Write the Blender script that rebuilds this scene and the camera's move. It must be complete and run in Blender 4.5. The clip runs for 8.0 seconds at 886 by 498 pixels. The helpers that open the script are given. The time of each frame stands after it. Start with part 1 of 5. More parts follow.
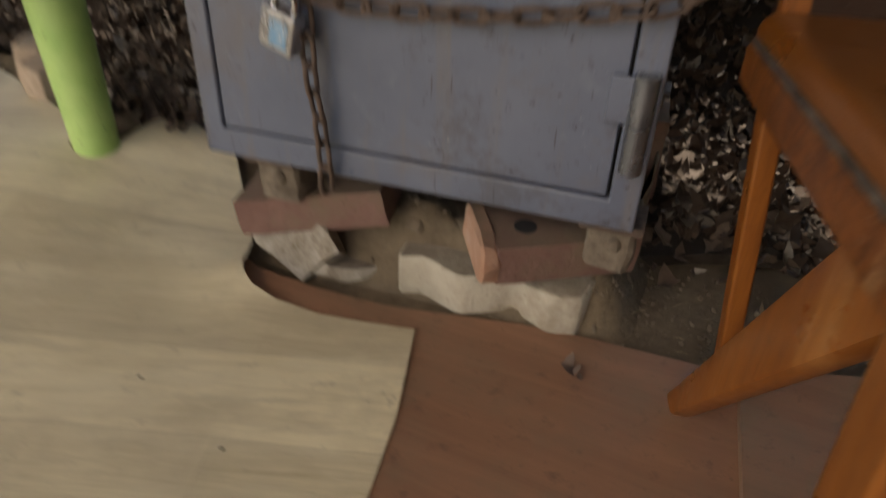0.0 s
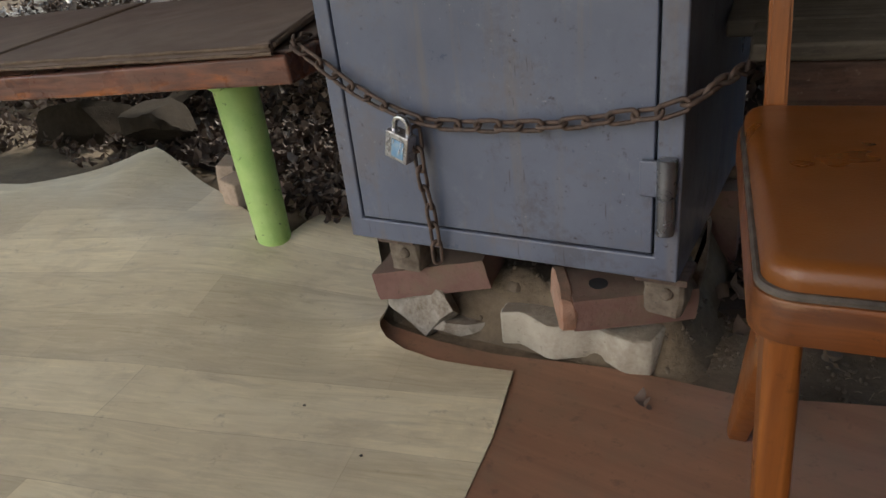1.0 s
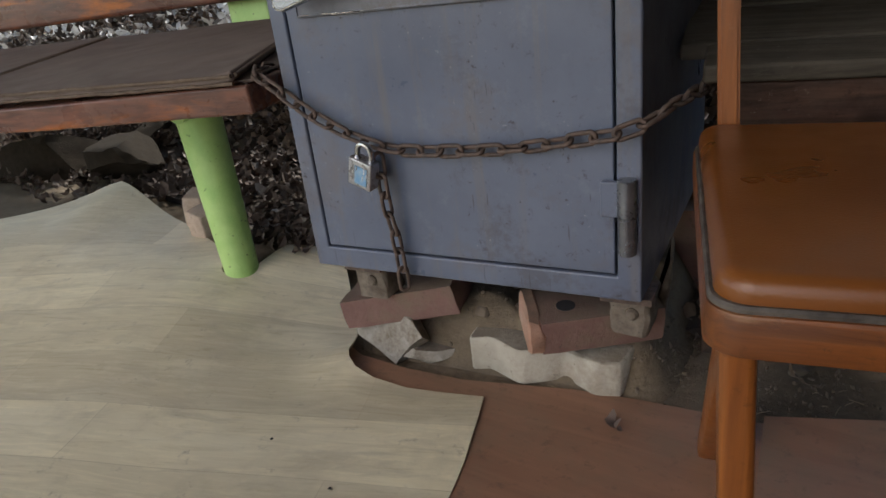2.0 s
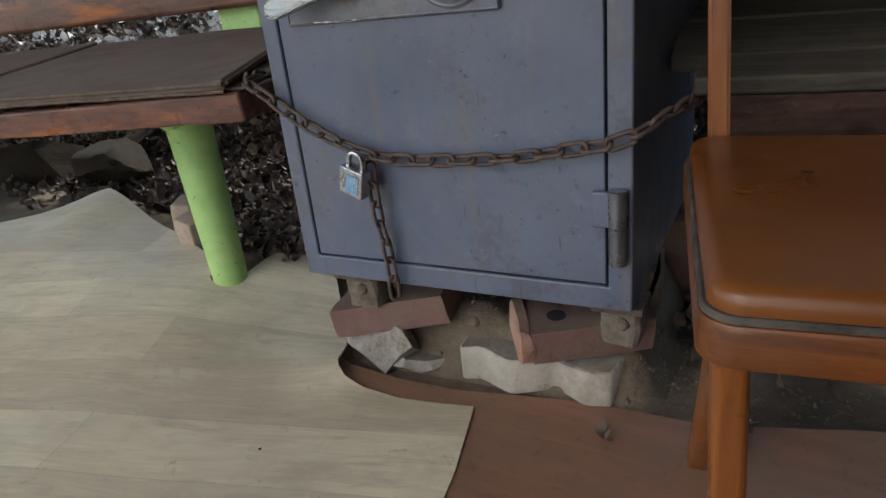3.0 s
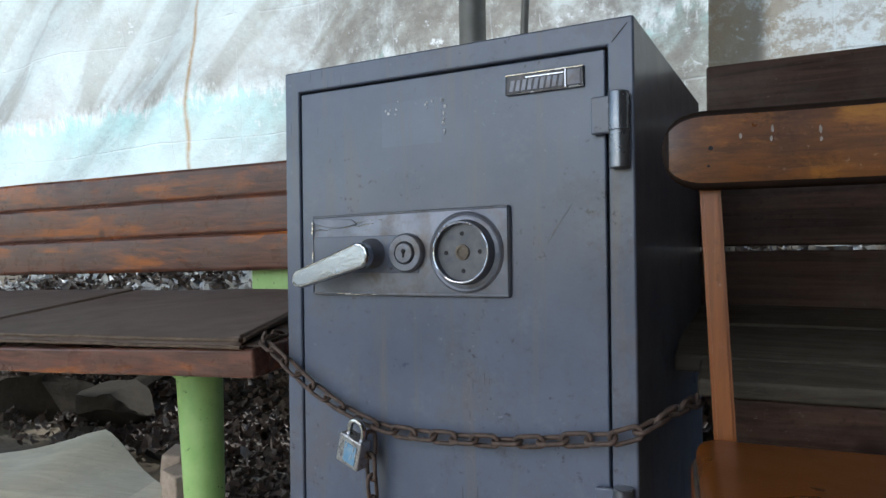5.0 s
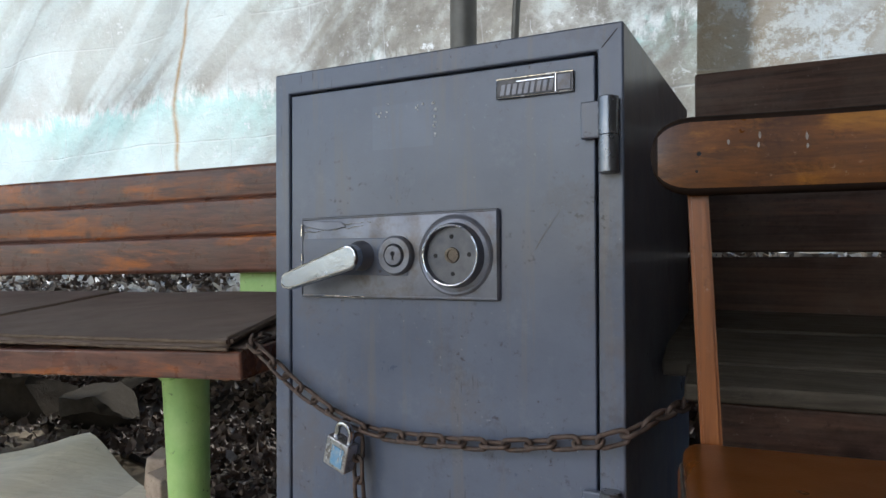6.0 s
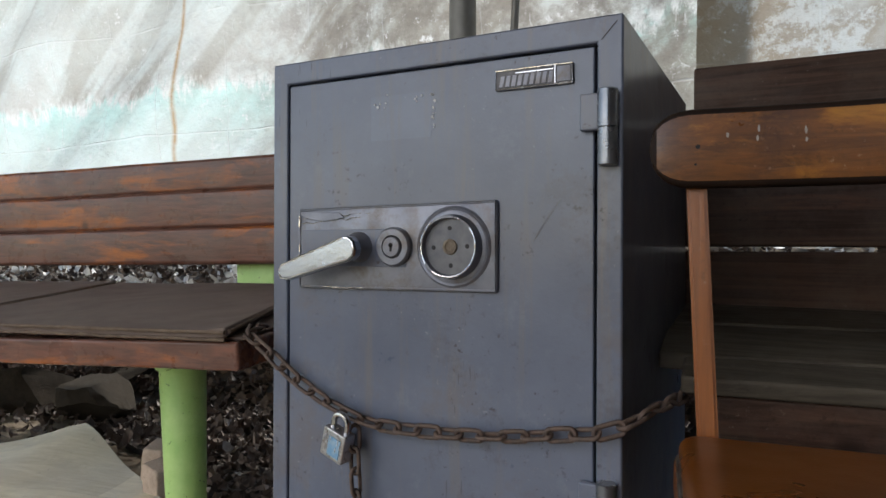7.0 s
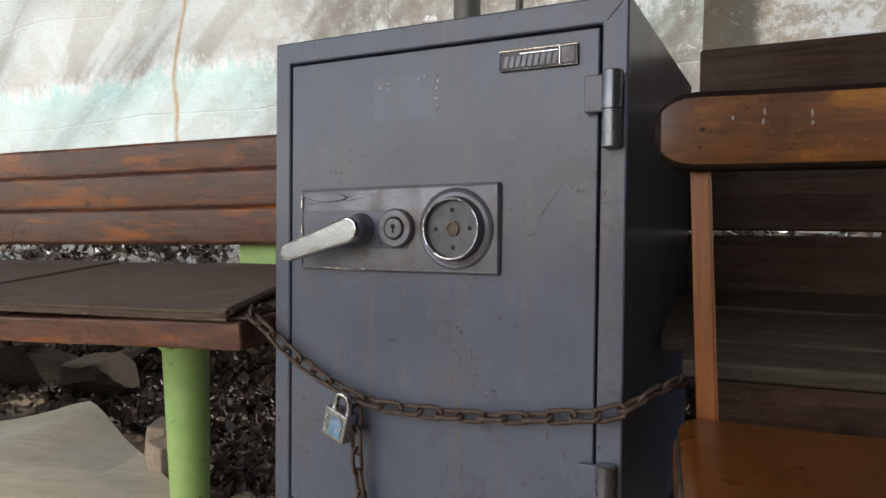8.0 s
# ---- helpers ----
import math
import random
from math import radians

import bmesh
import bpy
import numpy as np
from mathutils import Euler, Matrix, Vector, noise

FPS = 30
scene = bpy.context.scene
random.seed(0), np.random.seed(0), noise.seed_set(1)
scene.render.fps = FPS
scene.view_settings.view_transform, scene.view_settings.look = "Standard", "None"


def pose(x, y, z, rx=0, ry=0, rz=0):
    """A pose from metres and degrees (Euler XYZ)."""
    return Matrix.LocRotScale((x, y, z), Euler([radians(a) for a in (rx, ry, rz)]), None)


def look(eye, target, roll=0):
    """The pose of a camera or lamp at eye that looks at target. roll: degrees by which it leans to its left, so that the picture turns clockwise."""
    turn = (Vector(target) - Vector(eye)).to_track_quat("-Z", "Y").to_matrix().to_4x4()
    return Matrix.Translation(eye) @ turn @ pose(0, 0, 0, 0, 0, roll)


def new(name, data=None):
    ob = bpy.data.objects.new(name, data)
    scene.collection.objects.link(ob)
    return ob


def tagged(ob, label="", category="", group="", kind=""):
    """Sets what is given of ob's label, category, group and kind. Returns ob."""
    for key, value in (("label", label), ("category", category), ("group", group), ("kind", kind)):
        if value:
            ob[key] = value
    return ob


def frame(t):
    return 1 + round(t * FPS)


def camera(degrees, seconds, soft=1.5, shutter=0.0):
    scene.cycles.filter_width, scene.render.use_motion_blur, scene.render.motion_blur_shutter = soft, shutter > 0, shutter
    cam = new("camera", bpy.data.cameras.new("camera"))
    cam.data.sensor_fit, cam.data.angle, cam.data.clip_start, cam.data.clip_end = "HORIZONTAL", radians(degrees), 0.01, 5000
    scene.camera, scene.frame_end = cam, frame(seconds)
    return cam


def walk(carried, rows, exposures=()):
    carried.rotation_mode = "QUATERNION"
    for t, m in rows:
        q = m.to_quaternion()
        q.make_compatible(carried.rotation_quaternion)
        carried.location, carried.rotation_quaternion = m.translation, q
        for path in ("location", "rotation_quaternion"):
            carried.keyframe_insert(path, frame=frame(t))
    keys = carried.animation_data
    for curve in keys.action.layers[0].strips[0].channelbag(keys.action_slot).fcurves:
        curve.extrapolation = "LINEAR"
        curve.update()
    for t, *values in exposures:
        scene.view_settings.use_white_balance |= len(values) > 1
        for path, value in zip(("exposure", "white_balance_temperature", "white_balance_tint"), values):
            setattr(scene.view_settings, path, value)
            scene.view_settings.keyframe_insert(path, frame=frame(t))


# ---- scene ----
cam = camera(66.6, 8.0, shutter=0.5)
PATH = [
    (0, (0.014, -0.057, 0.491), (-0.504, 1.542, -0.593), 2.4),
    (0.2, (0.051, -0.106, 0.552), (-0.601, 1.498, -0.447), -3.6),
    (0.5, (0.123, -0.158, 0.586), (-0.712, 1.427, -0.302), -8.8),
    (0.7, (0.142, -0.197, 0.600), (-0.767, 1.391, -0.212), -5.9),
    (1, (0.147, -0.193, 0.561), (-0.815, 1.337, -0.294), -6.5),
    (1.5, (0.159, -0.186, 0.555), (-0.776, 1.380, -0.264), -7.1),
    (3, (0.155, -0.186, 0.555), (-0.729, 1.437, -0.210), -6.2),
    (3.5, (0.154, -0.191, 0.560), (-0.761, 1.427, -0.178), -6.0),
    (3.7, (0.153, -0.199, 0.566), (-0.806, 1.469, 0.015), -5.6),
    (4, (0.155, -0.208, 0.574), (-0.812, 1.510, 0.238), -3.4),
    (4.5, (0.165, -0.192, 0.564), (-0.817, 1.541, 0.387), -1.6),
    (4.7, (0.164, -0.189, 0.565), (-0.801, 1.569, 0.545), -0.8),
    (6, (0.163, -0.190, 0.562), (-0.751, 1.589, 0.578), -0.2),
    (6.5, (0.163, -0.190, 0.561), (-0.745, 1.592, 0.584), -0.1),
    (7, (0.162, -0.190, 0.559), (-0.745, 1.593, 0.558), 0.2),
    (7.5, (0.161, -0.190, 0.559), (-0.748, 1.591, 0.525), 0.4),
    (8, (0.162, -0.189, 0.559), (-0.751, 1.589, 0.504), 0.6),
]
LIGHT = [(0.0, 1.07, 8200, 12), (0.5, 1.07, 7500, 11), (1.0, 1.07, 7000, 10), (1.5, 1.07, 6800, 10), (3.0, 1.07, 6300, 8), (3.5, 1.07, 6300, 8), (4.0, 1.07, 6100, 7), (4.5, 1.12, 5800, 4), (6.0, 1.07, 6100, 7), (7.0, 1.04, 6500, 9), (8.0, 1.02, 6900, 11)]
walk(cam, [(t, look(eye, target, roll)) for t, eye, target, roll in PATH], LIGHT)


# ---- world, sun, exposure ----
world = bpy.data.worlds.new("sky")
scene.world = world
world.use_nodes = True
wn = world.node_tree
sky = wn.nodes.new("ShaderNodeTexSky")
sky.sky_type, sky.sun_disc = "NISHITA", False
sky.sun_elevation, sky.sun_rotation = radians(42), radians(200)
sky.air_density, sky.dust_density = 1.0, 1.5
wn.nodes["Background"].inputs[1].default_value = 0.15
wn.links.new(sky.outputs[0], wn.nodes["Background"].inputs[0])
sun = new("sun", bpy.data.lights.new("sun", "SUN"))
sun.data.energy, sun.data.angle, sun.data.color = 2.6, radians(8), (1.0, 0.95, 0.88)
sun.matrix_world = look((-2.0, 6.0, 6.0), (0, 0, 0))


# ---- materials ----
def material(name, base, rough=0.6, metal=0.0):
    m = bpy.data.materials.new(name)
    m.use_nodes = True
    b = m.node_tree.nodes["Principled BSDF"]
    b.inputs["Base Color"].default_value = (*base, 1)
    b.inputs["Roughness"].default_value = rough
    b.inputs["Metallic"].default_value = metal
    return m, b


class Nodes:
    """Short hand for adding shader nodes to one material."""

    def __init__(self, m, stretch=(1, 1, 1), turn=(0, 0, 0)):
        self.t = m.node_tree
        self.b = self.t.nodes["Principled BSDF"]
        co = self.t.nodes.new("ShaderNodeTexCoord")
        self.map = self.t.nodes.new("ShaderNodeMapping")
        self.map.inputs["Scale"].default_value = stretch
        self.raw = co.outputs["Object"]
        self.turned = self.t.nodes.new("ShaderNodeMapping")
        self.turned.inputs["Rotation"].default_value = turn
        self.link(self.raw, self.turned.inputs[0])
        self.link(self.turned.outputs[0], self.map.inputs[0])

    def link(self, a, b):
        self.t.links.new(a, b)

    def noise(self, scale, detail=6, rough=0.6, plain=True, distortion=0.0):
        n = self.t.nodes.new("ShaderNodeTexNoise")
        n.inputs["Scale"].default_value, n.inputs["Detail"].default_value = scale, detail
        n.inputs["Roughness"].default_value, n.inputs["Distortion"].default_value = rough, distortion
        self.link(self.raw if plain else self.map.outputs[0], n.inputs["Vector"])
        return n.outputs[0]

    def voronoi(self, scale, feature="F1", plain=True):
        n = self.t.nodes.new("ShaderNodeTexVoronoi")
        n.feature = feature
        n.inputs["Scale"].default_value = scale
        self.link(self.raw if plain else self.map.outputs[0], n.inputs["Vector"])
        return n.outputs[0]

    def ramp(self, src, *stops):
        n = self.t.nodes.new("ShaderNodeValToRGB")
        r = n.color_ramp
        while len(r.elements) < len(stops):
            r.elements.new(0.5)
        for e, (p, c) in zip(r.elements, stops):
            e.position = p
            e.color = (*c, 1) if isinstance(c, tuple) else (c, c, c, 1)
        self.link(src, n.inputs[0])
        return n.outputs[0]

    def mix(self, fac, a, b, how="MIX"):
        n = self.t.nodes.new("ShaderNodeMix")
        n.data_type, n.blend_type = "RGBA", how
        for i, v in ((0, fac), (6, a), (7, b)):
            if isinstance(v, (int, float)):
                n.inputs[i].default_value = v if i == 0 else (v, v, v, 1)
            elif isinstance(v, tuple):
                n.inputs[i].default_value = (*v, 1)
            else:
                self.link(v, n.inputs[i])
        return n.outputs[2]

    def math(self, how, a, b=0.0):
        n = self.t.nodes.new("ShaderNodeMath")
        n.operation = how
        for i, v in ((0, a), (1, b)):
            if isinstance(v, (int, float)):
                n.inputs[i].default_value = v
            else:
                self.link(v, n.inputs[i])
        return n.outputs[0]

    def axis(self, i, plain=True):
        n = self.t.nodes.new("ShaderNodeSeparateXYZ")
        self.link(self.raw if plain else self.map.outputs[0], n.inputs[0])
        return n.outputs[i]

    def random(self, island=False):
        if island:
            return self.t.nodes.new("ShaderNodeNewGeometry").outputs["Random Per Island"]
        return self.t.nodes.new("ShaderNodeObjectInfo").outputs["Random"]

    def color(self, s):
        self.link(s, self.b.inputs["Base Color"])

    def rough(self, s):
        self.link(s, self.b.inputs["Roughness"])

    def metal(self, s):
        self.link(s, self.b.inputs["Metallic"])

    def bump(self, s, strength=0.3, distance=0.002):
        n = self.t.nodes.new("ShaderNodeBump")
        n.inputs["Strength"].default_value, n.inputs["Distance"].default_value = strength, distance
        self.link(s, n.inputs["Height"])
        if self.b.inputs["Normal"].links:
            self.link(self.b.inputs["Normal"].links[0].from_socket, n.inputs["Normal"])
        self.link(n.outputs[0], self.b.inputs["Normal"])


def safe_paint(name="safe_grey_paint", lift=1.0):
    m, b = material(name, (0.12, 0.125, 0.15), 0.35)
    n = Nodes(m, (16, 16, 1.0))
    a, bb = (0.086, 0.103, 0.148), (0.122, 0.141, 0.192)
    c = n.mix(n.ramp(n.noise(4, 7, 0.65), (0.35, 0.0), (0.65, 1.0)), tuple(v * lift for v in a), tuple(v * lift for v in bb))
    run = n.ramp(n.noise(2.4, 7, 0.65, plain=False), (0.52, 0.0), (0.68, 0.55))
    c = n.mix(run, c, (0.155, 0.135, 0.12))
    blotch = n.ramp(n.noise(7, 8, 0.74), (0.55, 0.0), (0.66, 0.42))
    c = n.mix(blotch, c, (0.125, 0.105, 0.095))
    smudge = n.ramp(n.noise(11, 9, 0.78), (0.55, 0.0), (0.62, 0.40))
    c = n.mix(n.math("MULTIPLY", smudge, n.ramp(n.noise(2.6, 4), (0.42, 0.0), (0.55, 1.0))), c, (0.060, 0.052, 0.052))
    faded = n.ramp(n.noise(18, 8, 0.75), (0.57, 0.0), (0.68, 0.22))
    c = n.mix(faded, c, (0.21, 0.225, 0.26))
    spots = n.math("MULTIPLY", n.ramp(n.noise(85, 6, 0.75), (0.60, 0.0), (0.66, 0.85)), n.ramp(n.noise(5, 4), (0.46, 0.0), (0.58, 1.0)))
    c = n.mix(spots, c, (0.030, 0.024, 0.024))
    sc = n.t.nodes.new("ShaderNodeMapping")
    sc.inputs["Scale"].default_value, sc.inputs["Rotation"].default_value = (260, 260, 22), (0, radians(24), 0)
    n.link(n.raw, sc.inputs[0])
    sn = n.t.nodes.new("ShaderNodeTexNoise")
    sn.inputs["Scale"].default_value, sn.inputs["Detail"].default_value = 1.0, 2
    n.link(sc.outputs[0], sn.inputs["Vector"])
    scratch = n.math("MULTIPLY", n.ramp(sn.outputs[0], (0.68, 0.0), (0.72, 0.7)), n.ramp(n.noise(3.3, 3), (0.48, 0.0), (0.56, 1.0)))
    c = n.mix(scratch, c, (0.055, 0.055, 0.065))
    pale = n.math("MULTIPLY", n.ramp(n.noise(190, 4, 0.7), (0.66, 0.0), (0.70, 0.6)), n.ramp(n.noise(6, 3), (0.5, 0.0), (0.6, 1.0)))
    c = n.mix(pale, c, (0.30, 0.31, 0.34))
    n.color(c)
    n.rough(n.mix(blotch, n.ramp(n.noise(9, 6, 0.7), (0.3, 0.26), (0.72, 0.42)), 0.62))
    n.bump(n.noise(230, 2), 0.16, 0.001)
    n.bump(n.noise(14, 4), 0.10, 0.006)
    n.bump(scratch, -0.25, 0.0008)
    b.inputs["Coat Weight"].default_value, b.inputs["Coat Roughness"].default_value = 0.30, 0.2
    b.inputs["Specular IOR Level"].default_value = 0.4
    return m


def rusty_iron(name="rusty_iron", base=(0.062, 0.045, 0.038), other=(0.17, 0.115, 0.088)):
    m, b = material(name, base, 0.7, 0.35)
    n = Nodes(m)
    n.color(n.mix(n.ramp(n.noise(90), (0.35, 0.0), (0.7, 1.0)), base, other))
    n.rough(n.ramp(n.noise(140), (0.3, 0.5), (0.7, 0.85)))
    n.bump(n.noise(420, 4), 0.5, 0.001)
    return m


def worn_chrome(name="worn_chrome", tint=(0.50, 0.50, 0.51), rust=0.6, pit_at=0.56, rough=(0.10, 0.38), wave=0.0):
    m, b = material(name, tint, 0.25, 1.0)
    n = Nodes(m)
    pit = n.ramp(n.noise(120, 6, 0.7), (pit_at, 0.0), (pit_at + 0.08, rust))
    n.color(n.mix(pit, tint, (0.14, 0.115, 0.09)))
    n.metal(n.ramp(pit, (0.0, 1.0), (1.0, 0.3)))
    n.rough(n.ramp(n.noise(45), (0.3, rough[0]), (0.75, rough[1])))
    n.bump(n.noise(200, 4), 0.18, 0.001)
    if wave:
        n.bump(n.noise(38, 3), wave, 0.006)
    return m


def dull_plate():
    m, b = material("dull_nickel_plate", (0.2, 0.2, 0.21), 0.42, 0.55)
    n = Nodes(m)
    c = n.mix(n.ramp(n.noise(14, 7, 0.68), (0.36, 0.0), (0.64, 1.0)), (0.140, 0.148, 0.178), (0.215, 0.222, 0.250))
    c = n.mix(n.ramp(n.noise(24, 8, 0.72), (0.50, 0.0), (0.64, 0.7)), c, (0.125, 0.100, 0.078))
    n.color(c)
    n.rough(n.ramp(n.noise(30), (0.3, 0.34), (0.7, 0.6)))
    n.bump(n.noise(150, 5), 0.2, 0.001)
    return m


def stained_wood(name, dark, mid, worn, worn_at=0.6, rough=(0.35, 0.6), along=0, grey=None, grey_most=0.6, figure=1.0):
    """Stained planks: grain runs along one axis, with worn and weathered patches."""
    m, b = material(name, mid, 0.5)
    st = [95, 95, 95]
    st[along] = 3.2
    n = Nodes(m, tuple(st))
    big = [16, 16, 16]
    big[along] = 2.6
    rnd = n.random()
    shift = n.t.nodes.new("ShaderNodeVectorMath")
    shift.operation = "ADD"
    n.link(n.raw, shift.inputs[0])
    spread = n.t.nodes.new("ShaderNodeVectorMath")
    spread.operation = "SCALE"
    spread.inputs[0].default_value = (7.0, 3.0, 5.0)
    n.link(rnd, spread.inputs["Scale"])
    n.link(spread.outputs[0], shift.inputs[1])
    n.link(shift.outputs[0], n.map.inputs[0])
    grain = n.noise(1.0, 8, 0.65, plain=False, distortion=0.6)
    c = n.mix(n.ramp(grain, (0.36, 0.0), (0.62, 1.0)), dark, mid)
    m2 = n.t.nodes.new("ShaderNodeMapping")
    m2.inputs["Scale"].default_value = big
    n.link(shift.outputs[0], m2.inputs[0])
    patch = n.t.nodes.new("ShaderNodeTexNoise")
    patch.inputs["Scale"].default_value, patch.inputs["Detail"].default_value = 1.0, 10
    patch.inputs["Roughness"].default_value, patch.inputs["Distortion"].default_value = 0.68, 0.5
    n.link(m2.outputs[0], patch.inputs["Vector"])
    c = n.mix(n.ramp(patch.outputs[0], (worn_at, 0.0), (worn_at + 0.11, 0.9)), c, worn)
    # Second tone in patches; on the red-brown bench it paints a dusty grey sheen.
    if grey:
        c = n.mix(n.ramp(n.noise(9, 6, 0.7), (0.42, 0.0), (0.62, grey_most)), c, grey)
    c = n.mix(1.0, c, n.ramp(grain, (0.34, 1 - 0.45 * figure), (0.50, 1 - 0.05 * figure), (0.66, 1 + 0.2 * figure)), "MULTIPLY")
    scuffs = n.math("MULTIPLY", n.ramp(n.noise(70, 8, 0.78), (0.56, 0.0), (0.66, 0.55)), n.ramp(n.noise(6, 4), (0.42, 0.0), (0.6, 1.0)))
    c = n.mix(scuffs, c, tuple(0.35 * v for v in dark))
    rubbed = n.math("MULTIPLY", n.ramp(n.noise(130, 5, 0.7), (0.62, 0.0), (0.68, 0.5)), n.ramp(n.noise(4, 4), (0.5, 0.0), (0.62, 1.0)))
    c = n.mix(rubbed, c, tuple(min(0.6, 0.5 * v + 0.16) for v in worn))
    knots = n.math("MULTIPLY", n.ramp(n.voronoi(9), (0.05, 1.0), (0.16, 0.0)), n.ramp(n.noise(3.3, 2), (0.50, 0.0), (0.56, 0.8)))
    c = n.mix(knots, c, tuple(v * 0.5 for v in dark))
    n.color(c)
    n.rough(n.ramp(n.noise(20), (0.3, rough[0]), (0.7, rough[1])))
    n.bump(grain, 0.4, 0.0012)
    n.bump(n.noise(30, 5), 0.15, 0.002)
    return m


def beige_vinyl():
    m, b = material("beige_wood_print_vinyl", (0.45, 0.40, 0.31), 0.45)
    n = Nodes(m, (6.5, 62, 1), (0, 0, radians(-14)))
    br = n.t.nodes.new("ShaderNodeTexBrick")
    turned = n.t.nodes.new("ShaderNodeMapping")
    turned.inputs["Rotation"].default_value = (0, 0, radians(-14))
    n.link(n.raw, turned.inputs[0])
    n.link(turned.outputs[0], br.inputs["Vector"])
    br.offset = 0.37
    for k, v in (("Scale", 1.0), ("Mortar Size", 0.0007), ("Mortar Smooth", 0.3), ("Brick Width", 0.62), ("Row Height", 0.115), ("Bias", 0.0)):
        br.inputs[k].default_value = v
    br.inputs["Color1"].default_value = (0.76, 0.675, 0.475, 1)
    br.inputs["Color2"].default_value = (0.50, 0.435, 0.30, 1)
    br.inputs["Mortar"].default_value = (0.48, 0.41, 0.28, 1)
    grain = n.noise(1.0, 10, 0.66, plain=False, distortion=1.9)
    c = n.mix(1.0, br.outputs[0], n.ramp(grain, (0.30, (0.80, 0.77, 0.71)), (0.42, (0.965, 0.96, 0.94)), (0.52, (1.0, 1.0, 1.0)), (0.62, (1.10, 1.10, 1.09))), "MULTIPLY")
    wide = n.t.nodes.new("ShaderNodeMapping")
    wide.inputs["Scale"].default_value = (3.4, 15, 1)
    n.link(n.turned.outputs[0], wide.inputs[0])
    for seed, lo, col in ((1.0, 0.50, (0.74, 0.675, 0.50)), (1.7, 0.52, (0.40, 0.35, 0.25))):
        pn = n.t.nodes.new("ShaderNodeTexNoise")
        pn.inputs["Scale"].default_value, pn.inputs["Detail"].default_value, pn.inputs["Distortion"].default_value = seed, 8, 0.8
        pn.inputs["Roughness"].default_value = 0.68
        n.link(wide.outputs[0], pn.inputs["Vector"])
        c = n.mix(n.ramp(pn.outputs[0], (lo, 0.0), (lo + 0.12, 0.42)), c, col)
    c = n.mix(n.ramp(n.noise(7, 6, 0.65), (0.52, 0.0), (0.70, 0.35)), c, (0.30, 0.26, 0.20))
    c = n.mix(n.ramp(n.noise(2.2, 4, 0.6), (0.45, 0.0), (0.68, 0.30)), c, (0.36, 0.32, 0.25))
    c = n.mix(n.ramp(n.noise(38, 7, 0.75), (0.60, 0.0), (0.70, 0.5)), c, (0.22, 0.19, 0.15))
    n.color(c)
    n.rough(n.ramp(n.noise(11), (0.3, 0.38), (0.7, 0.6)))
    n.bump(grain, 0.15, 0.0006)
    return m


def red_vinyl():
    m, b = material("red_brown_vinyl", (0.24, 0.12, 0.075), 0.5)
    n = Nodes(m, (2.5, 30, 1), (0, 0, radians(6)))
    grain = n.noise(1.0, 8, 0.6, plain=False, distortion=0.7)
    c = n.mix(n.ramp(grain, (0.3, 0.0), (0.7, 1.0)), (0.225, 0.115, 0.070), (0.32, 0.168, 0.102))
    c = n.mix(n.ramp(n.noise(6, 7, 0.7), (0.46, 0.0), (0.66, 0.7)), c, (0.21, 0.155, 0.105))
    c = n.mix(n.ramp(n.noise(45, 7, 0.75), (0.56, 0.0), (0.68, 0.6)), c, (0.12, 0.075, 0.05))
    n.color(c)
    n.rough(n.ramp(n.noise(12), (0.3, 0.4), (0.7, 0.65)))
    n.bump(grain, 0.12, 0.0006)
    return m


def soil():
    m, b = material("dusty_soil", (0.17, 0.13, 0.09), 0.95)
    n = Nodes(m)
    c = n.mix(n.ramp(n.noise(4, 8, 0.7), (0.35, 0.0), (0.65, 1.0)), (0.100, 0.075, 0.048), (0.205, 0.158, 0.106))
    c = n.mix(n.ramp(n.noise(55, 6, 0.7), (0.4, 0.0), (0.75, 0.7)), c, (0.085, 0.065, 0.045))
    n.color(c)
    n.bump(n.noise(70, 8, 0.7), 0.8, 0.006)
    return m


def stone(name, a, bb, c2, scale=14, bumpy=0.7, dust=(0.15, 0.115, 0.08), dusty=0.75):
    m, b = material(name, a, 0.9)
    n = Nodes(m)
    c = n.mix(n.ramp(n.noise(scale, 8, 0.7), (0.35, 0.0), (0.65, 1.0)), a, bb)
    c = n.mix(n.ramp(n.noise(scale * 0.45, 6, 0.7), (0.52, 0.0), (0.66, 0.85)), c, c2)
    up = n.t.nodes.new("ShaderNodeSeparateXYZ")
    n.link(n.t.nodes.new("ShaderNodeNewGeometry").outputs["Normal"], up.inputs[0])
    lies = n.math("MULTIPLY", n.ramp(up.outputs[2], (0.55, 0.0), (0.85, dusty)), n.ramp(n.noise(20, 7, 0.7), (0.32, 0.2), (0.55, 1.0)))
    c = n.mix(lies, c, dust)
    c = n.mix(n.ramp(n.noise(scale * 6, 5, 0.7), (0.60, 0.0), (0.70, 0.6)), c, tuple(v * 0.5 for v in c2))
    n.color(c)
    n.bump(n.noise(scale * 9, 6, 0.7), bumpy, 0.003)
    return m


def leaf_litter():
    m, b = material("dry_leaves", (0.16, 0.1, 0.06), 0.75)
    n = Nodes(m)
    c = n.ramp(n.random(island=True), (0.0, (0.030, 0.018, 0.012)), (0.40, (0.070, 0.045, 0.032)), (0.75, (0.115, 0.077, 0.055)), (0.95, (0.17, 0.125, 0.095)), (1.0, (0.30, 0.27, 0.24)))
    n.color(n.mix(n.ramp(n.noise(80), (0.4, 0.0), (0.7, 0.5)), c, (0.06, 0.04, 0.03)))
    n.bump(n.noise(150), 0.4, 0.002)
    return m


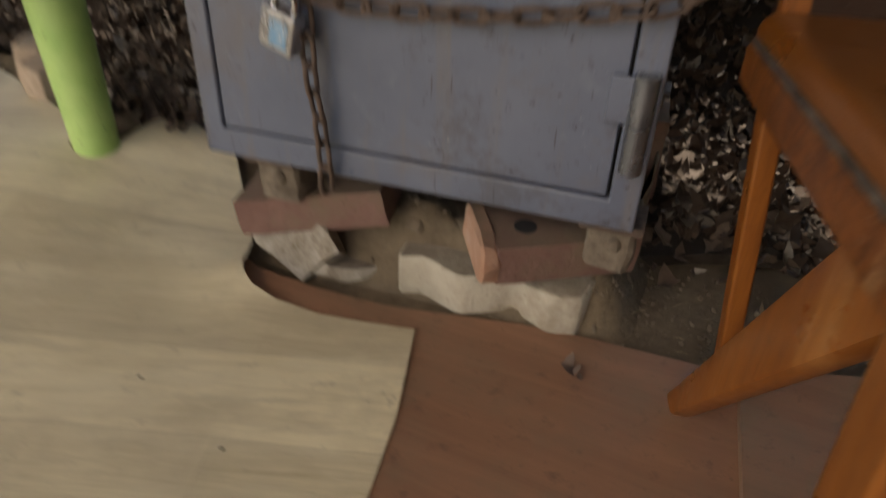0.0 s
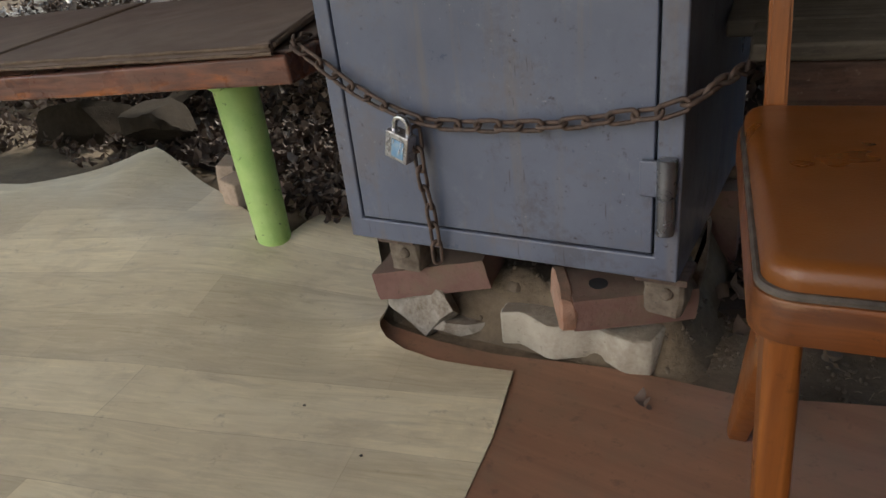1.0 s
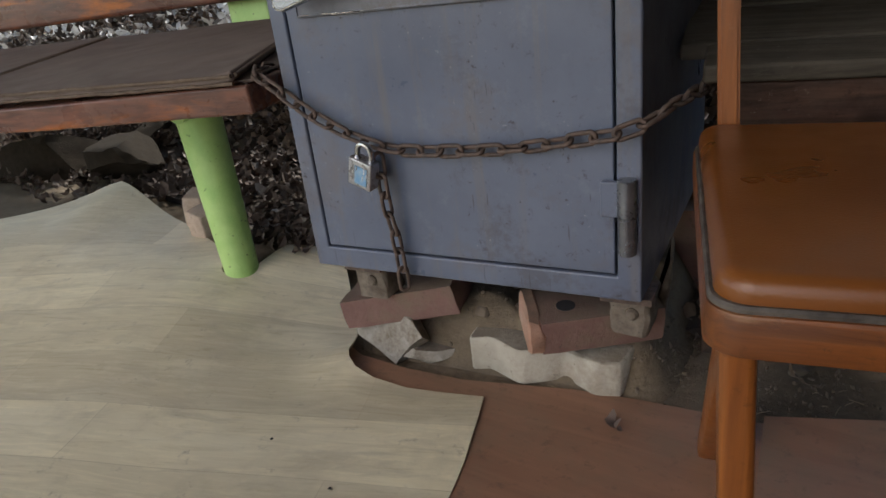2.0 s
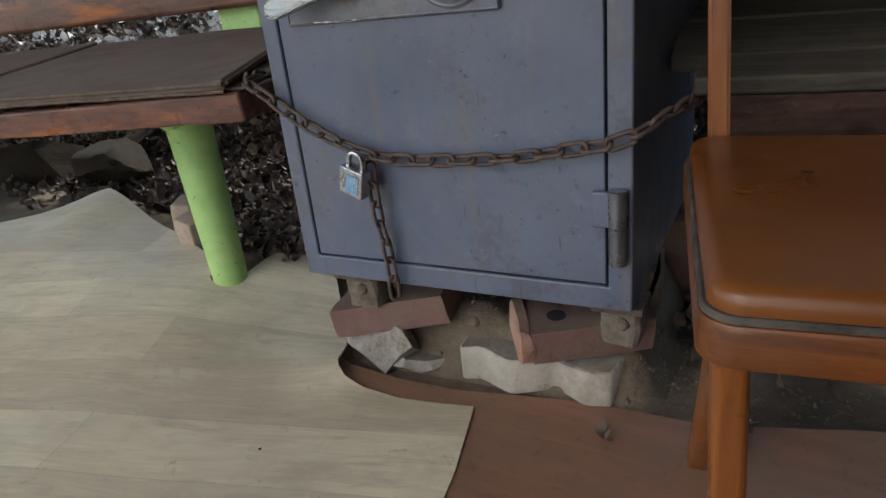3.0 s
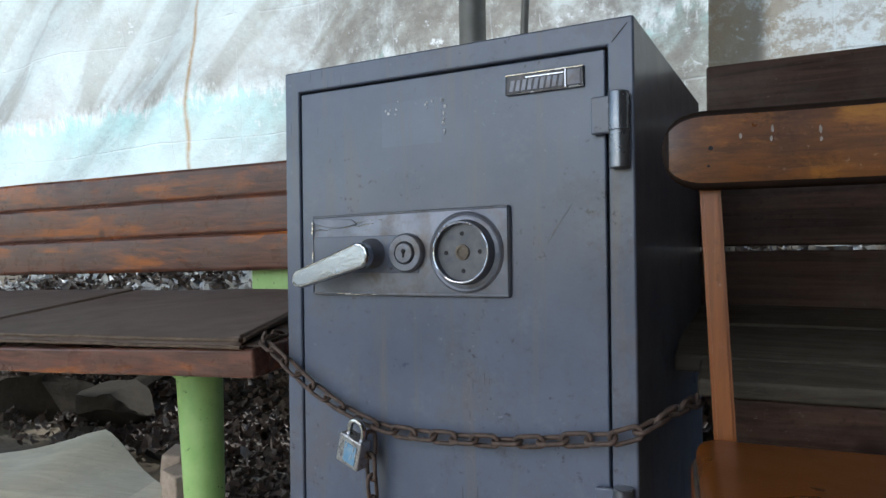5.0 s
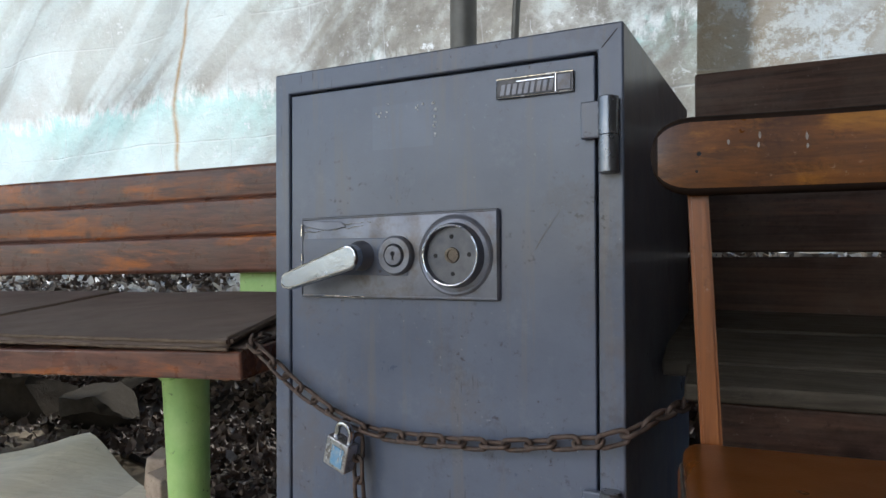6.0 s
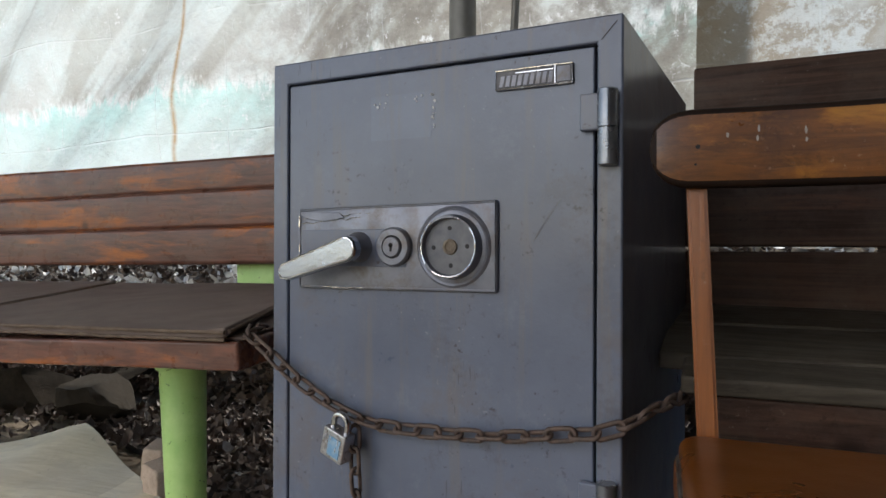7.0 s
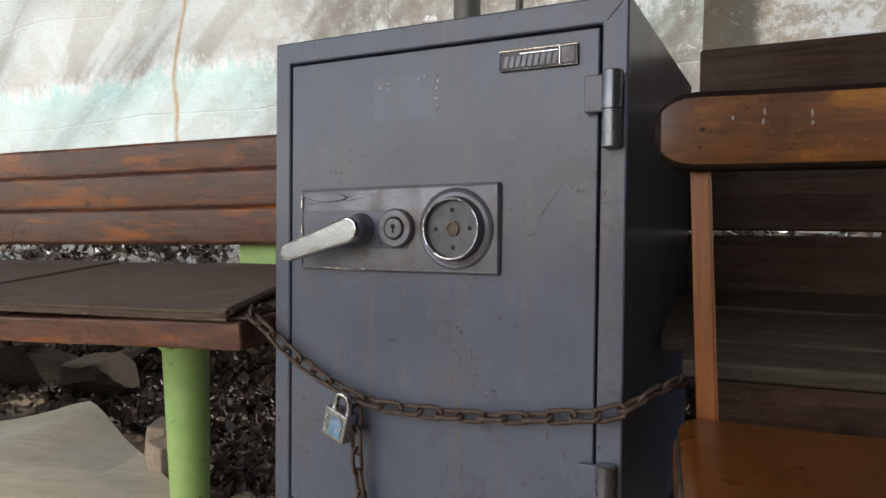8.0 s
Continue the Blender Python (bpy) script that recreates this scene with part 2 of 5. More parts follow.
def tarp_cloth(name, clean, dirty, brown, split=0.5, dirt_low=0.25, mottle=0.0, grimy_from=None, stained_hem=None, fresh=None, rust_run=None):
    """Worn woven tarpaulin that lets daylight through; grime ends at an uneven tide line."""
    m, b = material(name, clean, 0.55)
    n = Nodes(m, (3.4, 1, 0.55), (0, radians(-46), 0))
    streak = n.noise(2.2, 3.5, 0.5, plain=False)
    grime = n.ramp(n.noise(4.5, 8, 0.7), (0.38, 0.15), (0.58, 1.0))
    fold = n.ramp(streak, (0.46, 0.0), (0.56, 1.0))
    ragged = n.math("ADD", n.axis(2), n.math("MULTIPLY", n.noise(4.5, 7, 0.62), 0.20))
    hair = n.t.nodes.new("ShaderNodeMapping")
    hair.inputs["Scale"].default_value = (30, 1, 9)
    n.link(n.raw, hair.inputs[0])
    hn = n.t.nodes.new("ShaderNodeTexNoise")
    hn.inputs["Scale"].default_value, hn.inputs["Detail"].default_value = 1.0, 9
    hn.inputs["Roughness"].default_value = 0.72
    n.link(hair.outputs[0], hn.inputs["Vector"])
    ragged = n.math("ADD", ragged, n.math("MULTIPLY", hn.outputs[0], 0.10))
    tide = n.math("SUBTRACT", ragged, split - 0.36)
    near = n.ramp(tide, (0.49, 0.0), (0.515, 1.0), (0.58, 0.62), (0.72, 0.30))
    amount = n.math("ADD", n.math("MULTIPLY", near, 0.75), dirt_low)
    if grimy_from is not None:
        side = n.ramp(n.math("SUBTRACT", n.math("ADD", n.axis(0), n.math("MULTIPLY", n.noise(2.5, 5), 0.6)), grimy_from), (0.0, 0.0), (0.6, 0.9))
        amount = n.math("MINIMUM", n.math("ADD", amount, side), 1.0)
    base = clean
    if fresh:
        below = n.ramp(tide, (0.24, 0.0), (0.36, 0.35), (0.49, 1.0), (0.50, 1.0), (0.53, 0.0))
        base = n.mix(n.math("MULTIPLY", below, n.ramp(n.noise(3.0, 5, 0.6), (0.34, 0.35), (0.62, 1.0))), clean, fresh)
    c = n.mix(n.math("MULTIPLY", grime, amount), base, dirty)
    # Shadows of the diagonal folds, painted as brown streaks over the grime.
    c = n.mix(n.math("MULTIPLY", fold, n.math("MULTIPLY", amount, 0.65)), c, brown)
    if grimy_from is not None:
        c = n.mix(n.math("MULTIPLY", side, n.ramp(n.noise(9, 8, 0.75), (0.40, 0.25), (0.58, 1.0))), c, (0.25, 0.23, 0.20))
    scraped = n.ramp(n.noise(26, 8, 0.75), (0.585, 0.0), (0.64, 0.85))
    patchy = n.ramp(n.noise(3.1, 4), (0.44, 0.0), (0.58, 1.0))
    c = n.mix(n.math("MULTIPLY", scraped, patchy), c, tuple(min(0.85, v * 1.2) for v in clean))
    if mottle:
        c = n.mix(n.ramp(n.noise(10, 9, 0.82), (0.485, 0.0), (0.545, mottle)), c, clean)
    if fresh:
        rim = n.math("MULTIPLY", n.ramp(tide, (0.47, 0.0), (0.495, 1.0), (0.515, 1.0), (0.55, 0.0)), n.ramp(hn.outputs[0], (0.44, 0.0), (0.56, 0.9)))
        c = n.mix(rim, c, (0.86, 0.87, 0.85))
    if rust_run is not None:
        x0, slope = rust_run
        off = n.math("ABSOLUTE", n.math("SUBTRACT", n.math("ADD", n.axis(0), n.math("MULTIPLY", n.noise(6, 3), 0.03)), n.math("ADD", n.math("MULTIPLY", n.axis(2), slope), x0 + 0.015)))
        run = n.math("MULTIPLY", n.ramp(off, (0.002, 0.9), (0.006, 0.5), (0.016, 0.0)), n.ramp(n.noise(9, 5), (0.30, 0.25), (0.55, 1.0)))
        c = n.mix(run, c, (0.50, 0.32, 0.15))
    if stained_hem is not None:
        inward = n.math("SUBTRACT", n.math("ADD", n.axis(0), n.math("MULTIPLY", n.noise(6, 7, 0.7), 0.22)), stained_hem + 0.11)
        c = n.mix(n.ramp(inward, (0.0, 0.6), (0.06, 0.4), (0.2, 0.0)), c, brown)
    wob = n.math("MULTIPLY", n.noise(2.2, 3), 0.10)
    lines = []
    for i, f in ((0, 3.4), (2, 2.6)):
        v = n.math("FRACT", n.math("ADD", n.math("MULTIPLY", n.axis(i), f), wob))
        lines.append(n.ramp(v, (0.0, 0.8), (0.010, 0.0), (0.990, 0.0), (1.0, 0.8)))
    crease = n.math("MULTIPLY", n.math("MAXIMUM", lines[0], lines[1]), n.ramp(n.noise(5, 4), (0.40, 0.0), (0.60, 1.0)))
    bright = tuple(min(0.86, v * 1.2) for v in clean)
    c = n.mix(n.math("MULTIPLY", crease, 0.7), c, bright)
    crinkle = n.noise(30, 6, 0.7, distortion=1.5)
    c = n.mix(n.ramp(crinkle, (0.60, 0.0), (0.68, 0.5)), c, bright)
    n.color(c)
    n.bump(n.noise(7, 6, 0.65), 0.5, 0.03)
    n.bump(streak, 0.2, 0.04)
    n.bump(crease, 0.4, 0.01)
    n.bump(crinkle, 0.35, 0.006)
    tr = n.t.nodes.new("ShaderNodeBsdfTranslucent")
    n.link(c, tr.inputs[0])
    n.link(b.inputs["Normal"].links[0].from_socket, tr.inputs["Normal"])
    ms = n.t.nodes.new("ShaderNodeMixShader")
    ms.inputs[0].default_value = 0.55
    out = n.t.nodes["Material Output"]
    n.link(b.outputs[0], ms.inputs[1])
    n.link(tr.outputs[0], ms.inputs[2])
    n.link(ms.outputs[0], out.inputs[0])
    return m


def leather():
    m, b = material("orange_brown_leatherette", (0.27, 0.085, 0.028), 0.4)
    n = Nodes(m)
    c = n.mix(n.ramp(n.noise(5, 2, 0.5), (0.30, 0.0), (0.72, 1.0)), (0.125, 0.037, 0.006), (0.190, 0.060, 0.009))
    n.color(c)
    n.rough(n.ramp(n.noise(14, 2), (0.3, 0.26), (0.7, 0.40)))
    n.bump(n.voronoi(420), 0.12, 0.0008)
    return m


def simple(name, base, var, rough=0.6, scale=12, bump=0.2, metal=0.0, dark=None):
    m, b = material(name, base, rough, metal)
    n = Nodes(m)
    c = n.mix(n.ramp(n.noise(scale, 7, 0.65), (0.35, 0.0), (0.68, 1.0)), base, var)
    if dark:
        c = n.mix(n.ramp(n.noise(scale * 5, 3), (0.66, 0.0), (0.72, 0.9)), c, dark)
    n.color(c)
    n.rough(n.ramp(n.noise(scale * 1.7), (0.3, rough - 0.08), (0.7, rough + 0.12)))
    n.bump(n.noise(scale * 12, 5), bump, 0.0015)
    return m


M_SAFE = safe_paint()
M_SAFE_FRESH = safe_paint("unfaded_safe_paint", 1.12)
M_CHAIN = rusty_iron()
M_CHROME = worn_chrome()
M_LEVER = worn_chrome("scuffed_lever_chrome", (0.33, 0.38, 0.46), 0.5, 0.62, (0.16, 0.30), 0.04)
M_RING = worn_chrome("pitted_ring_chrome", (0.62, 0.62, 0.63), 0.7, 0.60, (0.08, 0.30))
M_PLATE = dull_plate()
M_LOCK = worn_chrome("scuffed_lock_steel", (0.52, 0.52, 0.53), 0.75, 0.50, (0.25, 0.5), 0.05)
M_HINGE = simple("painted_steel_hinge", (0.13, 0.14, 0.16), (0.24, 0.245, 0.26), 0.26, 22, 0.15, 0.75, (0.05, 0.045, 0.045))
M_FOOT = simple("dusty_foot_iron", (0.10, 0.078, 0.058), (0.22, 0.18, 0.14), 0.85, 55, 0.9, 0.1, (0.05, 0.04, 0.03))
M_BLACK = simple("black_gap", (0.012, 0.012, 0.014), (0.02, 0.018, 0.018), 0.8)
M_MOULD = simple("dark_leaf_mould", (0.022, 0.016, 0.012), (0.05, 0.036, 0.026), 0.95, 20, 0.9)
M_DIALFACE = simple("dial_face_grey", (0.085, 0.088, 0.100), (0.140, 0.138, 0.145), 0.45, 45, 0.2, 0.4)
M_BENCH = stained_wood("red_brown_bench_planks", (0.090, 0.039, 0.028), (0.185, 0.076, 0.048), (0.44, 0.125, 0.018), 0.51, (0.22, 0.40), grey=(0.130, 0.082, 0.066), grey_most=0.45, figure=0.35)
M_BENCH.node_tree.nodes["Principled BSDF"].inputs["Specular IOR Level"].default_value = 0.35
M_BENCH_DARK = stained_wood("dark_bench_planks", (0.032, 0.0175, 0.0125), (0.072, 0.038, 0.025), (0.13, 0.052, 0.026), 0.60, (0.50, 0.75), grey=(0.084, 0.060, 0.047), figure=0.25)
M_BENCH_DARK.node_tree.nodes["Principled BSDF"].inputs["Specular IOR Level"].default_value = 0.22
M_SEAT_DARK = stained_wood("dusty_seat_planks", (0.052, 0.043, 0.032), (0.082, 0.070, 0.053), (0.20, 0.18, 0.15), 0.62, (0.55, 0.8), figure=0.35)
M_SEAT_DARK.node_tree.nodes["Principled BSDF"].inputs["Specular IOR Level"].default_value = 0.22
M_CHAIR = stained_wood("orange_varnished_wood", (0.20, 0.060, 0.012), (0.26, 0.084, 0.016), (0.34, 0.145, 0.045), 0.57, (0.26, 0.42), along=2, figure=0.3)
M_CHAIR_X = stained_wood("orange_varnished_rail", (0.105, 0.029, 0.005), (0.165, 0.049, 0.008), (0.28, 0.15, 0.07), 0.57, (0.28, 0.45), figure=0.5)
M_BACKREST = stained_wood("worn_varnished_backrest", (0.105, 0.036, 0.007), (0.190, 0.068, 0.010), (0.44, 0.185, 0.018), 0.51, (0.26, 0.42), grey=(0.048, 0.019, 0.009), grey_most=0.7, figure=0.25)
M_EDGE = simple("near_black_edge", (0.009, 0.0055, 0.004), (0.024, 0.012, 0.007), 0.6)
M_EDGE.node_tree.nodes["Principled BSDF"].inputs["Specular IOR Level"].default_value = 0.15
M_SCUFF = simple("pale_varnish_scuff", (0.27, 0.24, 0.20), (0.42, 0.39, 0.35), 0.7, 60)
M_LEATHER = leather()
M_PIPING = simple("grey_dusty_welt", (0.018, 0.013, 0.010), (0.12, 0.10, 0.082), 0.6, 30)
M_CUSHION = simple("brown_vinyl_cushion", (0.108, 0.074, 0.058), (0.155, 0.112, 0.090), 0.75, 9, 0.3)
M_CUSHION_EDGE = simple("worn_cushion_edge", (0.085, 0.055, 0.036), (0.17, 0.12, 0.08), 0.8, 60, 0.4)
M_GREEN = simple("light_green_paint", (0.31, 0.51, 0.15), (0.42, 0.60, 0.21), 0.42, 18, 0.5, 0.0, (0.05, 0.07, 0.03))
M_VINYL = beige_vinyl()
M_RED = red_vinyl()
M_SOIL = soil()
M_BRICK = stone("red_brick", (0.150, 0.080, 0.066), (0.21, 0.120, 0.098), (0.16, 0.115, 0.08), 16)
M_BRICK_RAW = stone("broken_brick", (0.36, 0.19, 0.125), (0.42, 0.26, 0.19), (0.44, 0.32, 0.25), 25)
M_PAVER = stone("grey_concrete_paver", (0.34, 0.305, 0.245), (0.48, 0.44, 0.365), (0.20, 0.155, 0.11), 11, 0.9)
M_RUBBLE = stone("pale_concrete_rubble", (0.21, 0.185, 0.150), (0.40, 0.365, 0.315), (0.12, 0.09, 0.06), 30)
M_RUBBLE_FINE = simple("soil_grit", (0.085, 0.065, 0.045), (0.165, 0.130, 0.095), 0.9, 30)
M_STRAW = simple("dry_straw", (0.20, 0.15, 0.085), (0.30, 0.24, 0.14), 0.7, 60)
M_ROCK = stone("brown_rock", (0.026, 0.020, 0.014), (0.046, 0.036, 0.026), (0.020, 0.015, 0.011), 14, 1.0, dust=(0.030, 0.024, 0.017), dusty=0.6)
M_ROCK.node_tree.nodes["Principled BSDF"].inputs["Specular IOR Level"].default_value = 0.08
M_PINK = stone("pinkish_block", (0.40, 0.30, 0.225), (0.52, 0.41, 0.32), (0.30, 0.225, 0.165), 22, dusty=0.2)
M_LEAF = leaf_litter()
M_SUNLIT_LEAF = simple("sun_glare_leaves", (0.50, 0.47, 0.44), (0.70, 0.68, 0.66), 0.6, 40)
M_TARP = tarp_cloth("pale_blue_white_tarp", (0.76, 0.83, 0.81), (0.60, 0.57, 0.53), (0.30, 0.25, 0.19), 0.515, 0.22, grimy_from=2.30, fresh=(0.57, 0.88, 0.83), rust_run=(1.790, 0.0955))
M_TARP2 = tarp_cloth("grimy_tarp", (0.57, 0.60, 0.60), (0.29, 0.25, 0.20), (0.27, 0.205, 0.13), -0.6, 0.55, 0.95, stained_hem=-2.0)
M_POLE = simple("grey_steel_pole", (0.21, 0.20, 0.185), (0.28, 0.27, 0.25), 0.5, 12, 0.1, 0.4)
M_SHADE_WALL = simple("unseen_dark_wall", (0.10, 0.085, 0.07), (0.15, 0.13, 0.11), 0.8, 3)
M_ROOF = simple("unseen_roof_sheet", (0.30, 0.29, 0.27), (0.38, 0.37, 0.34), 0.8, 2)
M_BLUE = simple("blue_lock_sticker", (0.10, 0.26, 0.44), (0.30, 0.40, 0.48), 0.45, 110)
M_WHITE = simple("scuffed_white_paint", (0.62, 0.62, 0.62), (0.75, 0.75, 0.75), 0.6, 60)
M_BADGE = simple("dark_badge_plate", (0.045, 0.045, 0.05), (0.09, 0.085, 0.085), 0.4, 60, 0.2, 0.6)


# ---- building helpers ----
BASE = {}


def thing(name, at, label, category, group="", turn=(0, 0, 0), kind=""):
    ob = new(name)
    ob.empty_display_size = 0.05
    m = pose(*at, *turn)
    ob.matrix_basis = m
    BASE[ob.name] = m
    return tagged(ob, label, category, group, kind)


def finish(bm, m, mat, smooth=30):
    bm.transform(m.inverted())
    bmesh.ops.recalc_face_normals(bm, faces=bm.faces)
    me = bpy.data.meshes.new("mesh")
    if smooth:
        lim = radians(smooth)
        for f in bm.faces:
            f.smooth = True
        for e in bm.edges:
            e.smooth = len(e.link_faces) == 2 and e.calc_face_angle(0) < lim
    even = smooth and len(bm.faces) > 20 and all(len(e.link_faces) != 2 or e.calc_face_angle(0) < 0.95 for e in bm.edges)
    if even:
        bm.verts.index_update()
        normals = []
        for v in bm.verts:
            d = Vector((0, 0, 0))
            for f in v.link_faces:
                d += f.normal * f.calc_area()
            normals.append(d.normalized() if d.length > 1e-12 else Vector((0, 0, 1)))
        for e in bm.edges:
            e.smooth = True
    bm.to_mesh(me)
    bm.free()
    if even:
        me.normals_split_custom_set_from_vertices(normals)
    me.materials.append(mat)
    return me


def part(name, bm, mat, parent, label="", smooth=30):
    """One mesh, given in world coordinates, as a part under a thing or a part."""
    m = BASE[parent.name]
    ob = new(name, finish(bm, m, mat, smooth))
    ob.parent = parent
    BASE[ob.name] = m
    return tagged(ob, label)


def solo(name, bm, mat, at, label, category, group="", kind="", smooth=30, turn=(0, 0, 0)):
    """A thing of one mesh, given in world coordinates, with its origin at a place."""
    m = pose(*at, *turn)
    ob = new(name, finish(bm, m, mat, smooth))
    ob.matrix_basis = m
    BASE[ob.name] = m
    return tagged(ob, label, category, group, kind)


def box(c, s, m=None, bevel=0.0, seg=2, cuts=0, bm=None):
    b = bmesh.new()
    bmesh.ops.create_cube(b, size=1.0)
    b.transform(Matrix.Diagonal((*s, 1)))
    if cuts:
        ax = max(range(3), key=lambda i: s[i])
        es = [e for e in b.edges if abs((e.verts[0].co - e.verts[1].co)[ax]) > s[ax] * 0.9]
        bmesh.ops.subdivide_edges(b, edges=es, cuts=cuts, use_grid_fill=True)
    if bevel:
        es = [e for e in b.edges if len(e.link_faces) == 2 and e.calc_face_angle(0) > 0.5]
        bmesh.ops.bevel(b, geom=es, offset=bevel, segments=seg, affect="EDGES", profile=0.5)
    b.transform(Matrix.Translation(c))
    if m is not None:
        b.transform(m)
    return b if bm is None else merge(bm, b)


def span(lo, hi, m=None, bevel=0.0, seg=2, cuts=0, bm=None):
    c = [(a + b) / 2 for a, b in zip(lo, hi)]
    return box(c, [b - a for a, b in zip(lo, hi)], m, bevel, seg, cuts, bm)


def merge(bm, b):
    me = bpy.data.meshes.new("tmp")
    b.to_mesh(me)
    b.free()
    bm.from_mesh(me)
    bpy.data.meshes.remove(me)
    return bm


def tube(points, r, seg=12, bm=None, closed=False, ends=True):
    """A round bar swept along points; r is one radius or one for each point."""
    bm = bm or bmesh.new()
    ps = [Vector(p) for p in points]
    n = len(ps)
    rings = []
    up = None
    for i, p in enumerate(ps):
        a, b = ps[i - 1] if (i or closed) else p, ps[(i + 1) % n] if (i < n - 1 or closed) else p
        d = (b - a).normalized()
        if up is None:
            up = d.orthogonal().normalized()
        up = (up - d * up.dot(d)).normalized()
        side = d.cross(up)
        rr = r[i] if isinstance(r, (list, tuple)) else r
        rings.append([bm.verts.new(p + rr * (math.cos(k * math.tau / seg) * up + math.sin(k * math.tau / seg) * side)) for k in range(seg)])
    for i in range(n if closed else n - 1):
        q, w = rings[i], rings[(i + 1) % n]
        for k in range(seg):
            bm.faces.new((q[k], q[(k + 1) % seg], w[(k + 1) % seg], w[k]))
    if ends and not closed:
        bm.faces.new(rings[0][::-1])
        bm.faces.new(rings[-1])
    return bm


def lathe(centre, axis, profile, seg=32, bm=None):
    """Turned piece: profile rows are (distance along the axis, radius)."""
    bm = bm or bmesh.new()
    d = Vector(axis).normalized()
    u = d.orthogonal().normalized()
    v = d.cross(u)
    c = Vector(centre)
    rings = [[bm.verts.new(c + d * h + r * (math.cos(k * math.tau / seg) * u + math.sin(k * math.tau / seg) * v)) for k in range(seg)] for h, r in profile]
    for q, w in zip(rings, rings[1:]):
        for k in range(seg):
            bm.faces.new((q[k], q[(k + 1) % seg], w[(k + 1) % seg], w[k]))
    bm.faces.new(rings[0][::-1])
    bm.faces.new(rings[-1])
    return bm


def prism(outline, lo, hi, bevel=0.0, seg=2, plane="xy"):
    """An outline pushed out from lo to hi across its plane."""
    bm = bmesh.new()
    put = {"xy": lambda a, b, h: (a, b, h), "xz": lambda a, b, h: (a, h, b), "yz": lambda a, b, h: (h, a, b)}[plane]
    q = [bm.verts.new(put(a, b, lo)) for a, b in outline]
    w = [bm.verts.new(put(a, b, hi)) for a, b in outline]
    bm.faces.new(q[::-1])
    bm.faces.new(w)
    for k in range(len(q)):
        j = (k + 1) % len(q)
        bm.faces.new((q[k], q[j], w[j], w[k]))
    bmesh.ops.recalc_face_normals(bm, faces=bm.faces)
    if bevel:
        es = [e for e in bm.edges if e.calc_face_angle(0) > 0.35]
        bmesh.ops.bevel(bm, geom=es, offset=bevel, segments=seg, affect="EDGES", profile=0.5)
    return bm


def rough_up(bm, amount, scale, seed=0.0):
    for v in bm.verts:
        v.co += noise.noise_vector(v.co * scale + Vector((seed, seed * 1.7, 0))) * amount
    return bm


def lump(c, s, seed, turn=0.0, amount=0.28, level=4):
    """A broken stone: an icosphere chiselled by a few planes and noise."""
    rng = random.Random(seed)
    bm = bmesh.new()
    bmesh.ops.create_icosphere(bm, subdivisions=level, radius=1.0)
    cuts = [Vector((rng.uniform(-1, 1), rng.uniform(-1, 1), rng.uniform(-1, 1))).normalized() for _ in range(11)]
    for v in bm.verts:
        for d in cuts:
            k = v.co.dot(d) - 0.68
            if k > 0:
                v.co -= d * k
        v.co += noise.noise_vector(v.co * 2.2 + Vector((seed, 0, 0))) * amount * 0.35 + noise.noise_vector(v.co * 9 + Vector((seed, 3, 0))) * amount * 0.12
    bm.transform(Matrix.Translation(c) @ pose(0, 0, 0, 0, 0, turn) @ Matrix.Diagonal((*s, 1)))
    return bm


def shard(c, s, seed, turn=0.0, cuts=13):
    """An angular broken stone: a ball cut by many planes, then roughened."""
    rng = random.Random(seed)
    bm = bmesh.new()
    bmesh.ops.create_icosphere(bm, subdivisions=2, radius=1.25)
    for k in range(cuts):
        d = Vector((rng.gauss(0, 1), rng.gauss(0, 1), rng.gauss(0, 1))).normalized()
        r = bmesh.ops.bisect_plane(bm, geom=bm.verts[:] + bm.edges[:] + bm.faces[:], plane_co=d * rng.uniform(0.55, 0.95), plane_no=d, clear_outer=True)
        edges = [e for e in r["geom_cut"] if isinstance(e, bmesh.types.BMEdge)]
        bmesh.ops.holes_fill(bm, edges=edges, sides=0)
    bmesh.ops.triangulate(bm, faces=bm.faces[:])
    bmesh.ops.subdivide_edges(bm, edges=bm.edges[:], cuts=2, use_grid_fill=True)
    for v in bm.verts:
        v.co += noise.noise_vector(v.co * 2.6 + Vector((seed, 0, 0))) * 0.07 + noise.noise_vector(v.co * 8 + Vector((0, seed, 0))) * 0.03
    bm.transform(Matrix.Translation(c) @ Matrix.Rotation(radians(turn), 4, "Z") @ Matrix.Diagonal((*s, 1)))
    return bm


def smoothstep(a, b, x):
    t = min(1.0, max(0.0, (x - a) / (b - a)))
    return t * t * (3 - 2 * t)


def ground_height(x, y):
    """Level under the floor sheets, a slight rise to the side, and a bank behind the benches."""
    h = 0.064 * smoothstep(-0.45, -0.85, x) * smoothstep(0.2, 0.7, y)
    h += 0.36 * smoothstep(1.15, 1.75, y) + 0.34 * smoothstep(1.65, 2.7, y)
    edge = smoothstep(0.48, 0.7, y)
    return h - 0.006 + edge * 0.012 * noise.noise(Vector((x * 6, y * 6, 0)))


